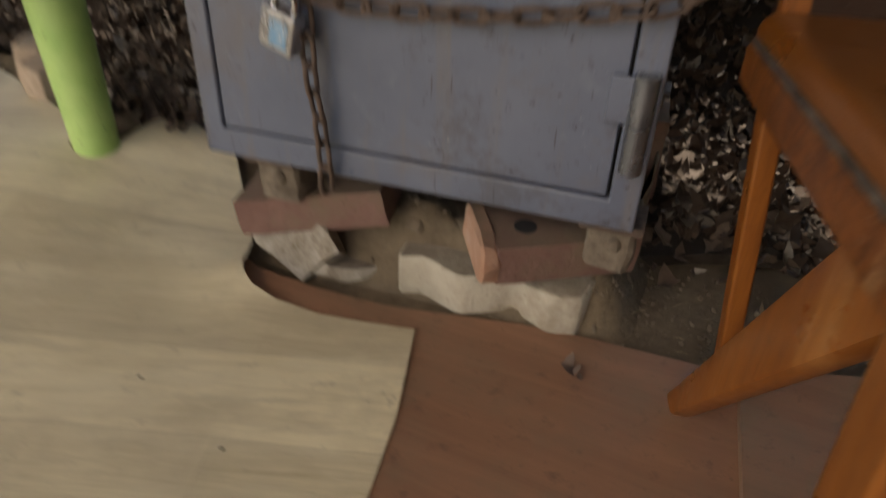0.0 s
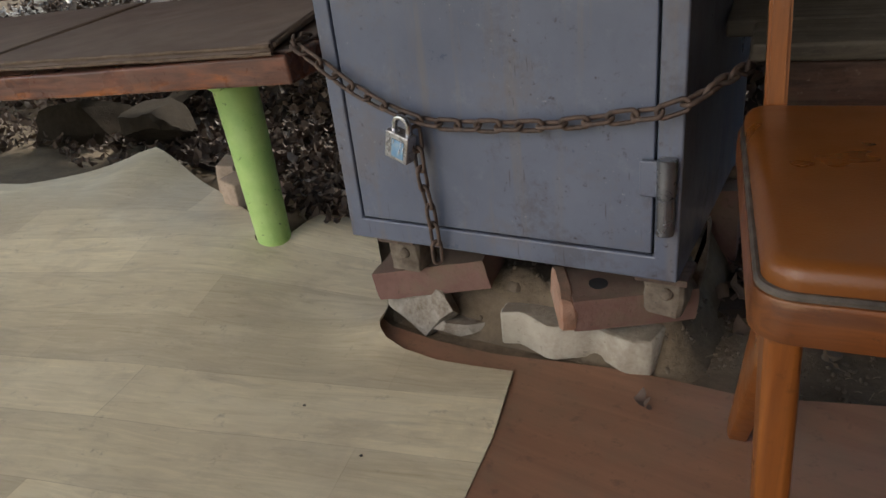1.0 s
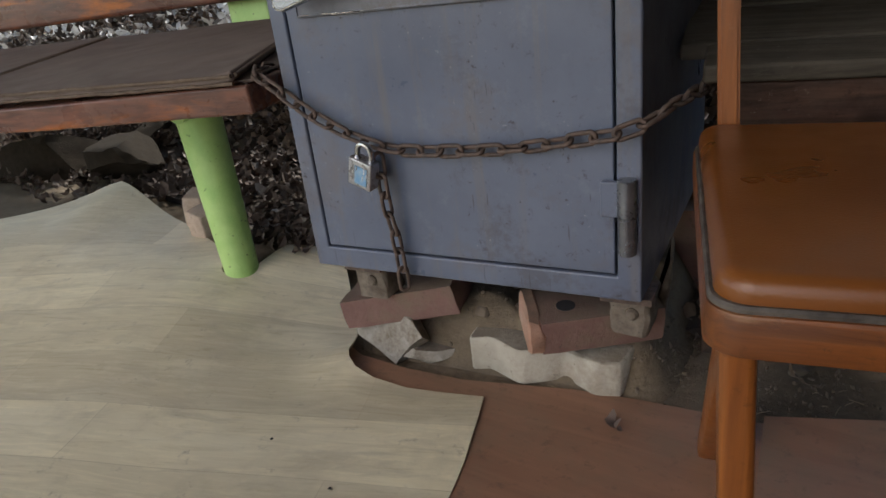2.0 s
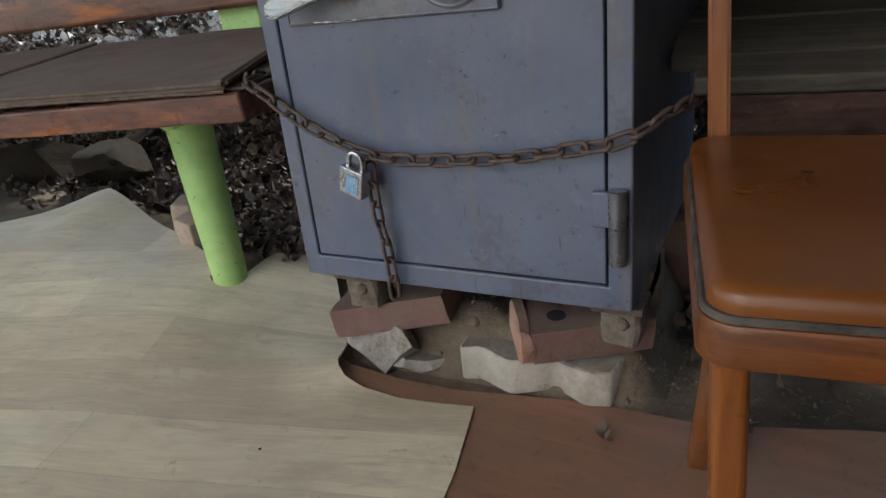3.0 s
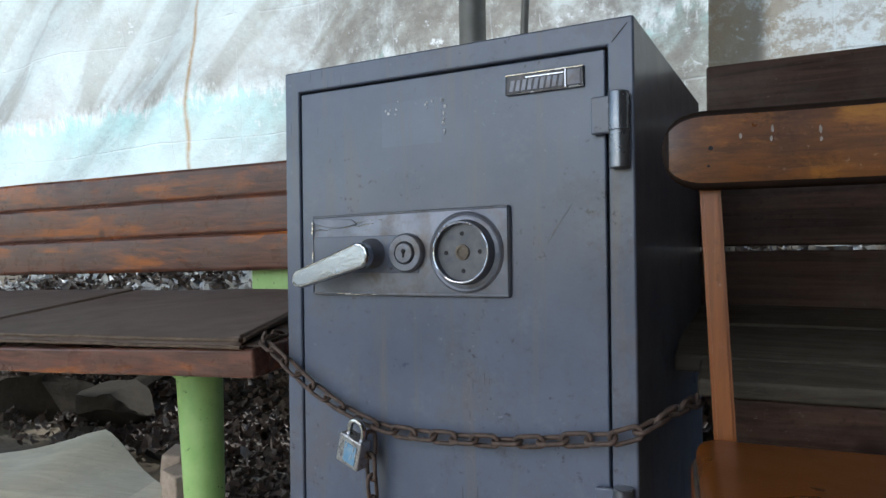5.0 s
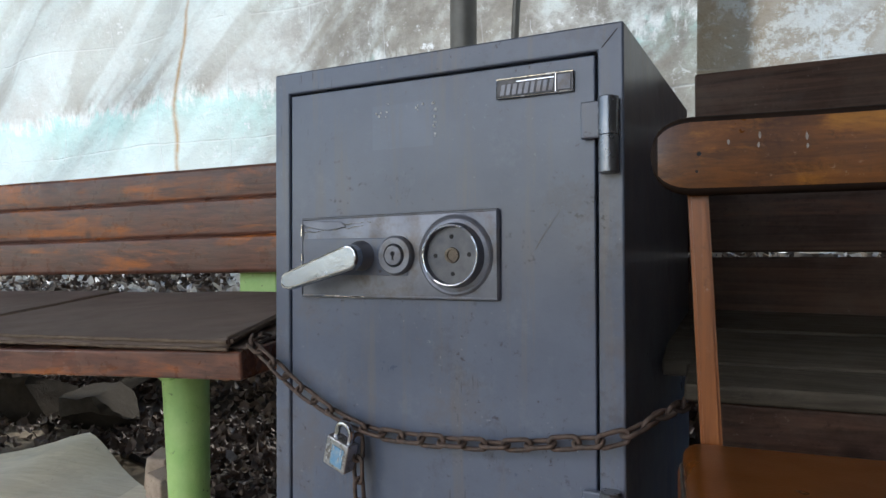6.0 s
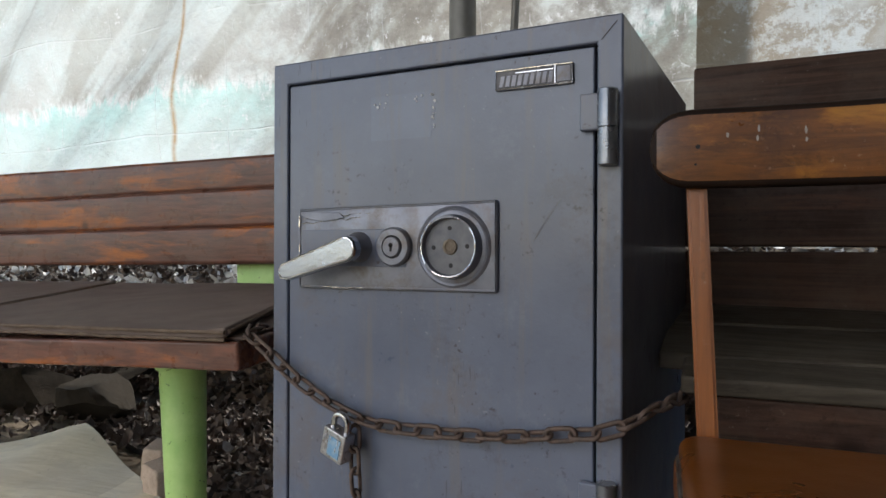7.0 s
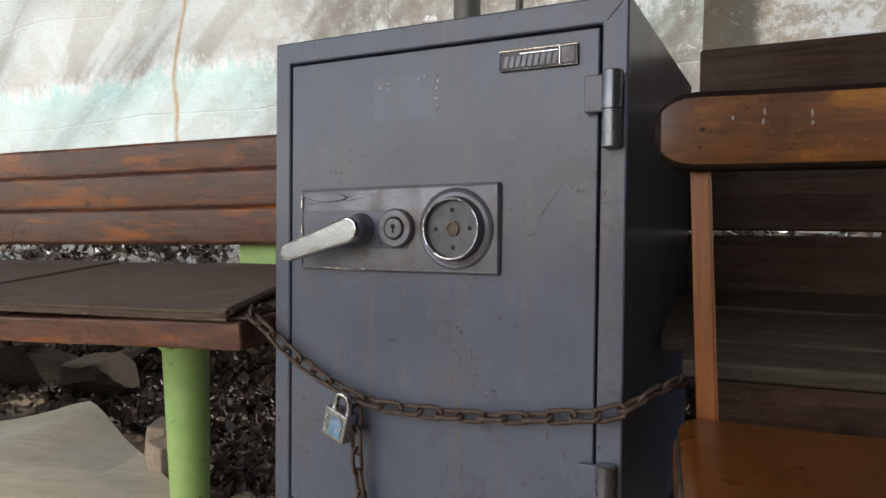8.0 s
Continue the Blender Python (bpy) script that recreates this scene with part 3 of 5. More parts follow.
# ---- ground, floor sheets, tarps, roof ----
def sheet_of(outline, height, step=0.03, thick=0.003):
    """A flat outline filled with small triangles and lifted by height(x, y), with a thickness."""
    from mathutils.geometry import delaunay_2d_cdt
    pts, n = [], len(outline)
    ring = []
    for k in range(n):
        a, b = Vector(outline[k]), Vector(outline[(k + 1) % n])
        cnt = max(1, int((b - a).length / step))
        ring += [a.lerp(b, i / cnt) for i in range(cnt)]
    edges = [(i, (i + 1) % len(ring)) for i in range(len(ring))]
    pts += ring
    xs, ys = [p.x for p in ring], [p.y for p in ring]
    x = min(xs)
    while x < max(xs):
        y = min(ys)
        while y < max(ys):
            p = Vector((x, y))
            if min((p - q).length_squared for q in ring) > (step * 0.5) ** 2:
                pts.append(p)
            y += step
        x += step
    vs, _, fs, *_ = delaunay_2d_cdt(pts, edges, [list(range(len(ring)))], 1, 1e-6)
    bm = bmesh.new()
    top = [bm.verts.new((v.x, v.y, height(v.x, v.y))) for v in vs]
    for f in fs:
        bm.faces.new([top[i] for i in f])
    bmesh.ops.recalc_face_normals(bm, faces=bm.faces)
    r = bmesh.ops.extrude_face_region(bm, geom=bm.faces[:])
    for e in r["geom"]:
        if isinstance(e, bmesh.types.BMVert):
            e.co.z -= thick
    return bm


def build_ground():
    bm = bmesh.new()
    xs = [-400, -120, -40, -15, -8, -5] + [-4 + 0.05 * i for i in range(121)] + [2.5, 3.5, 5, 8, 15, 40, 120, 400]
    ys = [-400, -120, -40, -15, -8, -5, -3, -2, -1.2, -0.6, 0] + [0.2 + 0.05 * i for i in range(49)] + [3, 4, 6, 10, 20, 50, 150, 400]
    grid = [[bm.verts.new((x, y, ground_height(x, y))) for y in ys] for x in xs]
    for a, b in zip(grid, grid[1:]):
        for k in range(len(ys) - 1):
            bm.faces.new((a[k], b[k], b[k + 1], a[k + 1]))
    solo("ground", bm, M_SOIL, (0, 0, 0), "dusty brown bare soil around the shelter", "ground", kind="structure", smooth=80)


def vinyl_height(x, y):
    h = ground_height(x, y) + 0.012
    h += 0.064 * math.exp(-(abs((x + 1.36) / 0.20) ** 1.4 + abs((y - 0.87) / 0.14) ** 1.5))
    h += 0.022 * math.exp(-(((x + 0.42) / 0.075) ** 2 + ((y - 0.510) / 0.055) ** 2))
    h += 0.003 * noise.noise(Vector((x * 5, y * 5, 3)))
    return h


def build_floor():
    red = [(-0.75, -1.6), (1.9, -1.6), (1.9, 0.60), (0.6, 0.585), (0.27, 0.556), (0.14, 0.550), (0.073, 0.551), (-0.008, 0.552), (-0.083, 0.548), (-0.207, 0.527), (-0.241, 0.522), (-0.334, 0.522), (-0.421, 0.534), (-0.47, 0.56), (-0.75, 0.45)]
    bm = sheet_of(red, lambda x, y: ground_height(x, y) * 0.2 + 0.004 + 0.002 * noise.noise(Vector((x * 4, y * 4, 9))), 0.05, 0.002)
    solo("floor_sheet", bm, M_RED, (0, 0, 0), "red-brown wood-print vinyl sheet, dusty and worn", "vinyl floor", kind="structure", smooth=50)
    hole = [(-0.769 + 0.036 * math.cos(a), 0.658 + 0.036 * math.sin(a)) for a in [radians(150 + 24 * k) for k in range(11)]]
    beige = [(-0.085, -1.6), (-0.125, 0.0), (-0.147, 0.25), (-0.162, 0.363), (-0.180, 0.440), (-0.192, 0.490), (-0.255, 0.481), (-0.305, 0.475), (-0.360, 0.475), (-0.396, 0.483), (-0.415, 0.497), (-0.426, 0.512), (-0.434, 0.534), (-0.455, 0.575), (-0.48, 0.61),
             (-0.60, 0.76), (-0.69, 0.79), (-0.735, 0.76)] + hole[::-1] + [(-0.84, 0.69), (-1.03, 0.785), (-1.20, 0.835), (-1.353, 0.878), (-1.50, 0.795), (-1.67, 0.700), (-2.6, 0.50), (-2.6, -1.6)]
    bm = sheet_of(beige, vinyl_height, 0.035, 0.003)
    solo("floor_sheet", bm, M_VINYL, (0, 0, 0), "pale beige wood-print vinyl sheet, cut and curled at its edge", "vinyl floor", kind="structure", smooth=50)


def build_tarp(name, x0, x1, y, z0, z1, mat, label, seed, step=0.04):
    bm = bmesh.new()
    nx, nz = int((x1 - x0) / step), int((z1 - z0) / step)
    rows = []
    for i in range(nx + 1):
        x = x0 + (x1 - x0) * i / nx
        col = []
        for k in range(nz + 1):
            z = z0 + (z1 - z0) * k / nz
            s = x * 0.75 - z * 0.9
            d = 0.020 * math.sin(s * 9 + 2.5 * noise.noise(Vector((x, z, seed)))) + 0.035 * noise.noise(Vector((x * 2.2, z * 1.7, seed + 4)))
            d += 0.010 * noise.noise(Vector((x * 9, z * 7, seed + 9)))
            ragged = 0.02 * noise.noise(Vector((x * 7, 0, seed))) if k == 0 else 0
            col.append(bm.verts.new((x, y + d, z + ragged)))
        rows.append(col)
    for a, b in zip(rows, rows[1:]):
        for k in range(nz):
            bm.faces.new((a[k], b[k], b[k + 1], a[k + 1]))
    return solo(name, bm, mat, ((x0 + x1) / 2, y, z0), label, "tarpaulin", kind="structure", smooth=80)


def build_shelter():
    build_tarp("tarp_wall_1", -7.0, 0.06, 1.42, 0.57, 2.5, M_TARP, "pale blue-white worn tarpaulin wall, creased and grimy", 1.0)
    build_tarp("tarp_wall_2", -0.003, 4.0, 1.30, 0.57, 2.5, M_TARP2, "grimy brown-stained pale tarpaulin overlapping the other", 6.0)
    bm = lathe((-0.544, 1.30, 0.0), (0, 0, 1), [(0, 0.033), (2.5, 0.033)], 24)
    solo("shelter_pole", bm, M_POLE, (-0.544, 1.30, 0), "grey steel pole of the shelter behind the safe", "pole", kind="structure")
    solo("shelter_pole", tube([(-0.48, 1.33, 0.0), (-0.418, 1.33, 1.15), (-0.30, 1.33, 2.5)], 0.0095, 12), M_POLE, (-0.46, 1.33, 0), "thin grey leaning pole behind the safe", "pole", kind="structure")
    # Unseen walls, added to block sky light from the right and front right.
    for lo, hi in (((1.9, -1.5, -0.05), (1.96, 1.25, 2.5)), ((0.45, -1.56, -0.05), (1.96, -1.5, 2.5))):
        solo("wall_side", span(lo, hi), M_SHADE_WALL, lo, "unseen dull wall added to keep sky light off the right side", "wall", kind="structure")
    # Unseen roof, reaching forward to cut sky light on the safe's door.
    bm = span((-7, -1.9, 2.5), (4, 1.7, 2.54))
    solo("ceiling", bm, M_ROOF, (0, 0, 2.5), "unseen grey sheet roof, added to cut the sky light", "roof", kind="structure")


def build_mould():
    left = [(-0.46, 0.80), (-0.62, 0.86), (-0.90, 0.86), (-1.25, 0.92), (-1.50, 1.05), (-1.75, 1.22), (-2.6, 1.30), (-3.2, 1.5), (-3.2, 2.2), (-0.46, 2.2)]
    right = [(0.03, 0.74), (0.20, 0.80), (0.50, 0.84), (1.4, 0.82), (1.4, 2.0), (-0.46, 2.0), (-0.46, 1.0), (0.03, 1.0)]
    # Dark sheets that cover the paler soil between the leaves.
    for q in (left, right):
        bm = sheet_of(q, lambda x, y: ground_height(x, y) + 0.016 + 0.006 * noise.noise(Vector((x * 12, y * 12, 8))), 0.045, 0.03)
        solo("leaf_mould", bm, M_MOULD, (q[0][0], q[0][1], 0), "dark leaf mould sheet covering the soil under the dry leaves", "leaf mould", kind="stuff", smooth=80)
    mat = [(0.150, -0.9), (1.7, -0.9), (1.7, 0.62), (0.6, 0.60), (0.27, 0.567), (0.149, 0.535)]
    bm = sheet_of(mat, lambda x, y: 0.015 + 0.010 * smoothstep(0.05, 0.0, (0.533 + 0.23 * (x - 0.139)) - y) + 0.0015 * noise.noise(Vector((x * 4, y * 4, 2))), 0.025, 0.011)
    solo("floor_sheet", bm, M_RED, (0.5, 0.2, 0), "second red-brown vinyl piece laid under the chair", "vinyl floor", kind="structure", smooth=50)


build_ground()
build_floor()
build_mould()
build_shelter()


# ---- the safe ----
SX0, SX1, SY0, SY1, SZ0, SZ1 = -0.44, 0.015, 0.5, 0.978, 0.14, 0.765
DX0, DX1, DZ0, DZ1 = -0.416, -0.012, 0.170, 0.737


RAISED = 0.034  # how much higher the safe and its chain stand on the bricks


def build_safe():
    safe = thing("safe", (-0.21, 0.74, SZ0), "blue-grey painted steel safe, scuffed, standing on bricks", "safe")
    joint = SY0 + 0.0305
    bm = span((SX0, joint, SZ0), (SX1, SY1, SZ1))
    bmesh.ops.delete(bm, geom=[f for f in bm.faces if f.calc_center_median().y < joint + 0.001], context="FACES_ONLY")
    es = [e for e in bm.edges if len(e.link_faces) == 2]
    bmesh.ops.bevel(bm, geom=es, offset=0.0028, segments=3, affect="EDGES", profile=0.5)
    part("body", bm, M_SAFE, safe)
    bm = bmesh.new()
    loops = []
    for y in (SY0, SY0 + 0.0305):
        for q in ([(SX0, SZ0), (SX1, SZ0), (SX1, SZ1), (SX0, SZ1)], [(DX0, DZ0), (DX1, DZ0), (DX1, DZ1), (DX0, DZ1)]):
            loops.append([bm.verts.new((x, y, z)) for x, z in q])
    fo, fi, bo, bi = loops
    for a, b in ((fo, fi), (fi, bi), (bo, fo)):
        for k in range(4):
            n = (k + 1) % 4
            bm.faces.new((a[k], a[n], b[n], b[k]))
    bmesh.ops.recalc_face_normals(bm, faces=bm.faces)
    es = [e for e in bm.edges if len(e.link_faces) == 2 and e.calc_face_angle(0) > 0.5]
    bmesh.ops.bevel(bm, geom=es, offset=0.0028, segments=3, affect="EDGES", profile=0.5)
    part("frame", bm, M_SAFE, safe)
    part("mitre_crack", prism([(DX1 + 0.004, DZ1 + 0.003), (DX1 + 0.0055, DZ1 + 0.003), (SX1 - 0.006, SZ1 - 0.008), (SX1 - 0.007, SZ1 - 0.0075)], SY0 - 0.0003, SY0 + 0.002, 0, 1, "xz"), M_BLACK, safe)
    part("door_gap", span((DX0 - 0.002, SY0 + 0.014, DZ0 - 0.002), (DX1 + 0.002, SY0 + 0.034, DZ1 + 0.002)), M_BLACK, safe, "dark gap round the door")
    g = 0.0026
    door = part("door", span((DX0 + g, SY0 + 0.001, DZ0 + g), (DX1 - g, SY0 + 0.024, DZ1 - g), None, 0.002), M_SAFE, safe)
    # lock plate with its pressed edge and hollow
    plate = prism([(-0.393, 0.474), (-0.12, 0.476), (-0.12, 0.579), (-0.393, 0.575)], SY0 - 0.0048, SY0 + 0.002, 0.0036, 3, "xz")
    plate = part("lock_plate", plate, M_PLATE, door, "dull worn metal lock plate")
    rim = tube([(-0.391, SY0 - 0.004, 0.4765), (-0.1225, SY0 - 0.004, 0.4785), (-0.1225, SY0 - 0.004, 0.577), (-0.391, SY0 - 0.004, 0.573)], 0.0019, 8, closed=True)
    part("rim", rim, M_PLATE, plate)
    flap = [(-0.3885, 0.566), (-0.372, 0.561), (-0.352, 0.5585), (-0.336, 0.560), (-0.322, 0.563), (-0.330, 0.569), (-0.352, 0.5695), (-0.376, 0.571), (-0.3885, 0.572)]
    bm = prism(flap, SY0 - 0.0068, SY0 - 0.0050, 0.0006, 1, "xz")
    for v in bm.verts:
        v.co.y -= 0.0022 * abs(noise.noise(Vector((v.co.x * 160, 0, v.co.z * 160))))
    part("peeled_film", bm, M_PLATE, plate, "crumpled peeling film at the plate's corner")
    chip = random.Random(8)
    for k in range(16):
        x, z = (-0.3905 + chip.uniform(-0.001, 0.001), chip.uniform(0.49, 0.567)) if k < 8 else (chip.uniform(-0.385, -0.30), 0.4768 + chip.uniform(-0.0008, 0.0012))
        w, h = (0.0007, chip.uniform(0.002, 0.007)) if k < 8 else (chip.uniform(0.003, 0.012), 0.0005)
        part("bare_chip", span((x - w, SY0 - 0.0073, z - h), (x + w, SY0 - 0.0062, z + h)), M_CHROME, plate, "bare chipped metal edge")
    part("inset", prism([(-0.388, 0.503), (-0.235, 0.503), (-0.235, 0.548), (-0.388, 0.548)], SY0 - 0.0062, SY0 - 0.004, 0.001, 1, "xz"), M_SAFE, plate)
    for k, (z0, z1) in enumerate(((0.562, 0.568), (0.556, 0.564))):
        ridge = [(-0.388 + 0.0085 * i, SY0 - 0.005 - 0.001 * math.sin(i), z0 + (z1 - z0) * i / 12 + 0.0028 * noise.noise(Vector((i * 0.8, k * 7, 1)))) for i in range(13)]
        part("film_ridge", tube(ridge, [0.0003 + 0.0005 * abs(math.sin(i * 0.7 + k)) for i in range(13)], 6), M_CHROME, plate)
    # lever
    lever = part("lever", lathe((-0.300, SY0, 0.5265), (0, -1, 0), [(0, 0.019), (0.012, 0.018), (0.020, 0.013), (0.034, 0.012)], 28), M_PLATE, door)
    a = radians(17.7)
    hub, tip = (0.0, 0.0152), (-0.092, 0.0112)

    def lever_outline(inset):
        out = [(hub[0] + (hub[1] - inset) * math.cos(radians(w)), (hub[1] - inset) * math.sin(radians(w))) for w in (-84, -50, -20, 20, 50, 84)]
        out += [(tip[0] + (tip[1] - inset) * math.cos(radians(w)), (tip[1] - inset) * math.sin(radians(w))) for w in (96, 135, 165, 195, 225, 264)]
        return [(-0.2955 + math.cos(a) * x - math.sin(a) * z, 0.5245 + math.sin(a) * x + math.cos(a) * z) for x, z in out]

    bm = bmesh.new()
    rings = [[bm.verts.new((x, y, z)) for x, z in lever_outline(i)] for i, y in ((0.0012, SY0 - 0.029), (0.0, SY0 - 0.031), (0.0, SY0 - 0.041), (0.0030, SY0 - 0.0448))]
    for q, w in zip(rings, rings[1:]):
        for k in range(12):
            bm.faces.new((q[k], q[(k + 1) % 12], w[(k + 1) % 12], w[k]))
    bm.faces.new(rings[0][::-1]), bm.faces.new(rings[-1])
    bmesh.ops.recalc_face_normals(bm, faces=bm.faces)
    arm = part("lever_arm", bm, M_LEVER, lever, "chipped chrome lever arm", smooth=22)
    rim = [(x, SY0 - 0.0440, z) for x, z in lever_outline(0.0022)]
    for i0, i1 in ((11, 13), (0, 5), (5, 7), (7, 11)):
        line = []
        for i in range(i0, i1):
            p, q = Vector(rim[i % 12]), Vector(rim[(i + 1) % 12])
            line += [p.lerp(q, f / 10) for f in range(10)]
        rr = [0.0006 + 0.0014 * max(0.0, 0.35 + noise.noise(Vector((p.x * 130, i0, p.z * 130)))) for p in line]
        part("bare_edge", tube(line, rr, 6), M_RING, lever, "bright bare chrome along the lever's edge")
    # key cylinder
    key = part("key_lock", lathe((-0.250, SY0, 0.527), (0, -1, 0), [(0, 0.0240), (0.010, 0.0232), (0.013, 0.0210), (0.013, 0.0140), (0.010, 0.0130), (0.0145, 0.0118), (0.0155, 0.0108)], 36), M_PLATE, door)
    part("keyhole", lathe((-0.250, SY0 - 0.0153, 0.529), (0, -1, 0), [(0, 0.0028), (0.0008, 0.0028)], 14, span((-0.2511, SY0 - 0.0161, 0.5215), (-0.2489, SY0 - 0.0153, 0.529))), M_BLACK, key)
    # dial ring, left open since its knob is gone
    dc = (-0.1735, SY0, 0.527)
    part("dial_flange", lathe(dc, (0, -1, 0), [(0, 0.0475), (0.0055, 0.0465), (0.0075, 0.0440), (0.0065, 0.0415), (0.0075, 0.0385)], 48), M_PLATE, door)
    dial = part("dial_ring", lathe(dc, (0, -1, 0), [(0.005, 0.0375), (0.017, 0.0358), (0.0195, 0.0348), (0.0195, 0.0325), (0.013, 0.0317), (0.0125, 0.0313)], 56), M_PLATE, door, "worn chrome dial ring without its knob")
    part("dial_face", lathe(dc, (0, -1, 0), [(0.0112, 0.0318), (0.0128, 0.0318)], 48), M_DIALFACE, dial, "dull grey dial face")
    part("dial_hub", lathe(dc, (0, -1, 0), [(0.0122, 0.0090), (0.0152, 0.0085), (0.0152, 0.0055), (0.0139, 0.0052)], 28), M_FOOT, dial)
    for k in range(4):
        w = radians(90 * k + 2)
        part("screw_hole", lathe((dc[0] + 0.021 * math.cos(w), SY0, dc[2] + 0.021 * math.sin(w)), (0, -1, 0), [(0.0124, 0.0028), (0.0132, 0.0025)], 14), M_BLACK, dial)
    for a0, a1 in ((-125, 38), (62, 78), (118, 141), (148, 214)):
        arc = [radians(a0 + (a1 - a0) * i / 16) for i in range(17)]
        bm = tube([(dc[0] + 0.0338 * math.cos(w), SY0 - 0.0194, dc[2] + 0.0338 * math.sin(w)) for w in arc], [0.0006 + 0.0007 * abs(math.sin(i * 1.3 + a0)) for i in range(17)], 8)
        part("bare_edge", bm, M_RING, dial, "bare chrome edge where the paint has worn off")
    # maker's badge, its lettering kept as bars
    badge = part("badge", span((-0.124, SY0 - 0.0025, 0.6985), (-0.036, SY0 + 0.002, 0.7205), None, 0.0012), M_BADGE, door, "small dark metal badge with pale rim")
    part("badge_rim", tube([(-0.1232, SY0 - 0.0028, 0.6993), (-0.0368, SY0 - 0.0028, 0.6993), (-0.0368, SY0 - 0.0028, 0.7197), (-0.1232, SY0 - 0.0028, 0.7197)], 0.0011, 6, closed=True), M_CHROME, badge)
    for k in range(9):
        x = -0.1190 + 0.0069 * k
        part("letter_bar", prism([(x, 0.7020), (x + 0.0044, 0.7020), (x + 0.0066, 0.7135), (x + 0.0022, 0.7135)], SY0 - 0.0033, SY0 - 0.0024, 0, 1, "xz"), M_PLATE, badge)
    part("letter_bar", span((-0.1000, SY0 - 0.0033, 0.7150), (-0.0575, SY0 - 0.0024, 0.7162)), M_CHROME, badge)
    part("badge_divider", span((-0.0562, SY0 - 0.0034, 0.6993), (-0.0552, SY0 - 0.0024, 0.7197)), M_CHROME, badge)
    part("badge_square", span((-0.0535, SY0 - 0.0034, 0.7015), (-0.0395, SY0 - 0.0024, 0.7175), None, 0.0004, 1), M_PLATE, badge)
    # scraps of a peeled label
    rng = random.Random(4)
    for k in range(22):
        x, z = rng.choice([(-0.285 + rng.uniform(0, 0.07), 0.700 + rng.uniform(-0.008, 0.010)), (-0.202 + rng.uniform(-0.003, 0.002), 0.665 + rng.uniform(0, 0.04))])
        s = rng.uniform(0.0007, 0.0022)
        part("label_scrap", prism([(x + s * rng.uniform(0.4, 1) * math.cos(q), z + s * rng.uniform(0.5, 1.3) * math.sin(q)) for q in [radians(60 * j) for j in range(6)]], SY0 - 0.0002, SY0 + 0.0015, 0, 1, "xz"), M_WHITE, door, "scrap of a peeled white label")
    part("label_ghost", span((-0.288, SY0 + 0.00088, 0.655), (-0.205, SY0 + 0.002, 0.708)), M_SAFE_FRESH, door, "cleaner patch where a label was")
    for k, (x0, z0, x1, z1, w) in enumerate(((-0.081, 0.532, -0.050, 0.578, 0.0006), (-0.077, 0.540, -0.060, 0.566, 0.0004))):
        line = [Vector((x0, SY0 + 0.0010, z0)).lerp(Vector((x1, SY0 + 0.0010, z1)), i / 8) + Vector((0.0007 * noise.noise(Vector((i, k, 0))), 0, 0)) for i in range(9)]
        part("scratch", tube(line, [0.6 * w * (0.25 + abs(math.sin(i * 1.1 + k))) for i in range(9)], 5), M_PLATE, door, "dull scratch in the paint")
    # hinges
    for zt, zm, zb in ((0.687, 0.648, 0.610), (0.289, 0.2475, 0.203)):
        hinge = part("hinge", lathe((0.001, SY0 - 0.008, zm), (0, 0, 1), [(0.0005, 0.0105), (zt - zm - 0.001, 0.0105), (zt - zm, 0.0095)], 22), M_HINGE, safe)
        part("hinge_pin", lathe((0.001, SY0 - 0.008, zb), (0, 0, 1), [(0, 0.009), (0.001, 0.0100), (zm - zb - 0.0005, 0.0100)], 22), M_HINGE, hinge)
        part("hinge_leaf", span((-0.0275, SY0 - 0.010, zm - 0.002), (0.001, SY0 - 0.002, zt - 0.003), None, 0.002), M_SAFE, hinge, "painted hinge leaf")
    # feet
    for x in (-0.372, -0.005):
        for y in (0.53, 0.93):
            foot = part("foot", rough_up(span((x - 0.024, y - 0.006, 0.080), (x + 0.024, y + 0.045, 0.1405), None, 0.006, 2, 6), 0.0045, 60, x), M_FOOT, safe, "dusty iron foot bracket")
            part("bolt", lathe((x + 0.004, y - 0.004, 0.112), (0, -1, 0), [(0, 0.0085), (0.006, 0.008), (0.009, 0.005)], 12), M_FOOT, foot)
            part("foot_plate", span((x - 0.03, y - 0.022, 0.132), (x + 0.03, y + 0.03, 0.1405), None, 0.001), M_CHAIN, safe)
    safe.location.z += RAISED


build_safe()


# ---- bricks and stones under the safe ----
def turned(bm, m):
    bm.transform(m)
    return bm


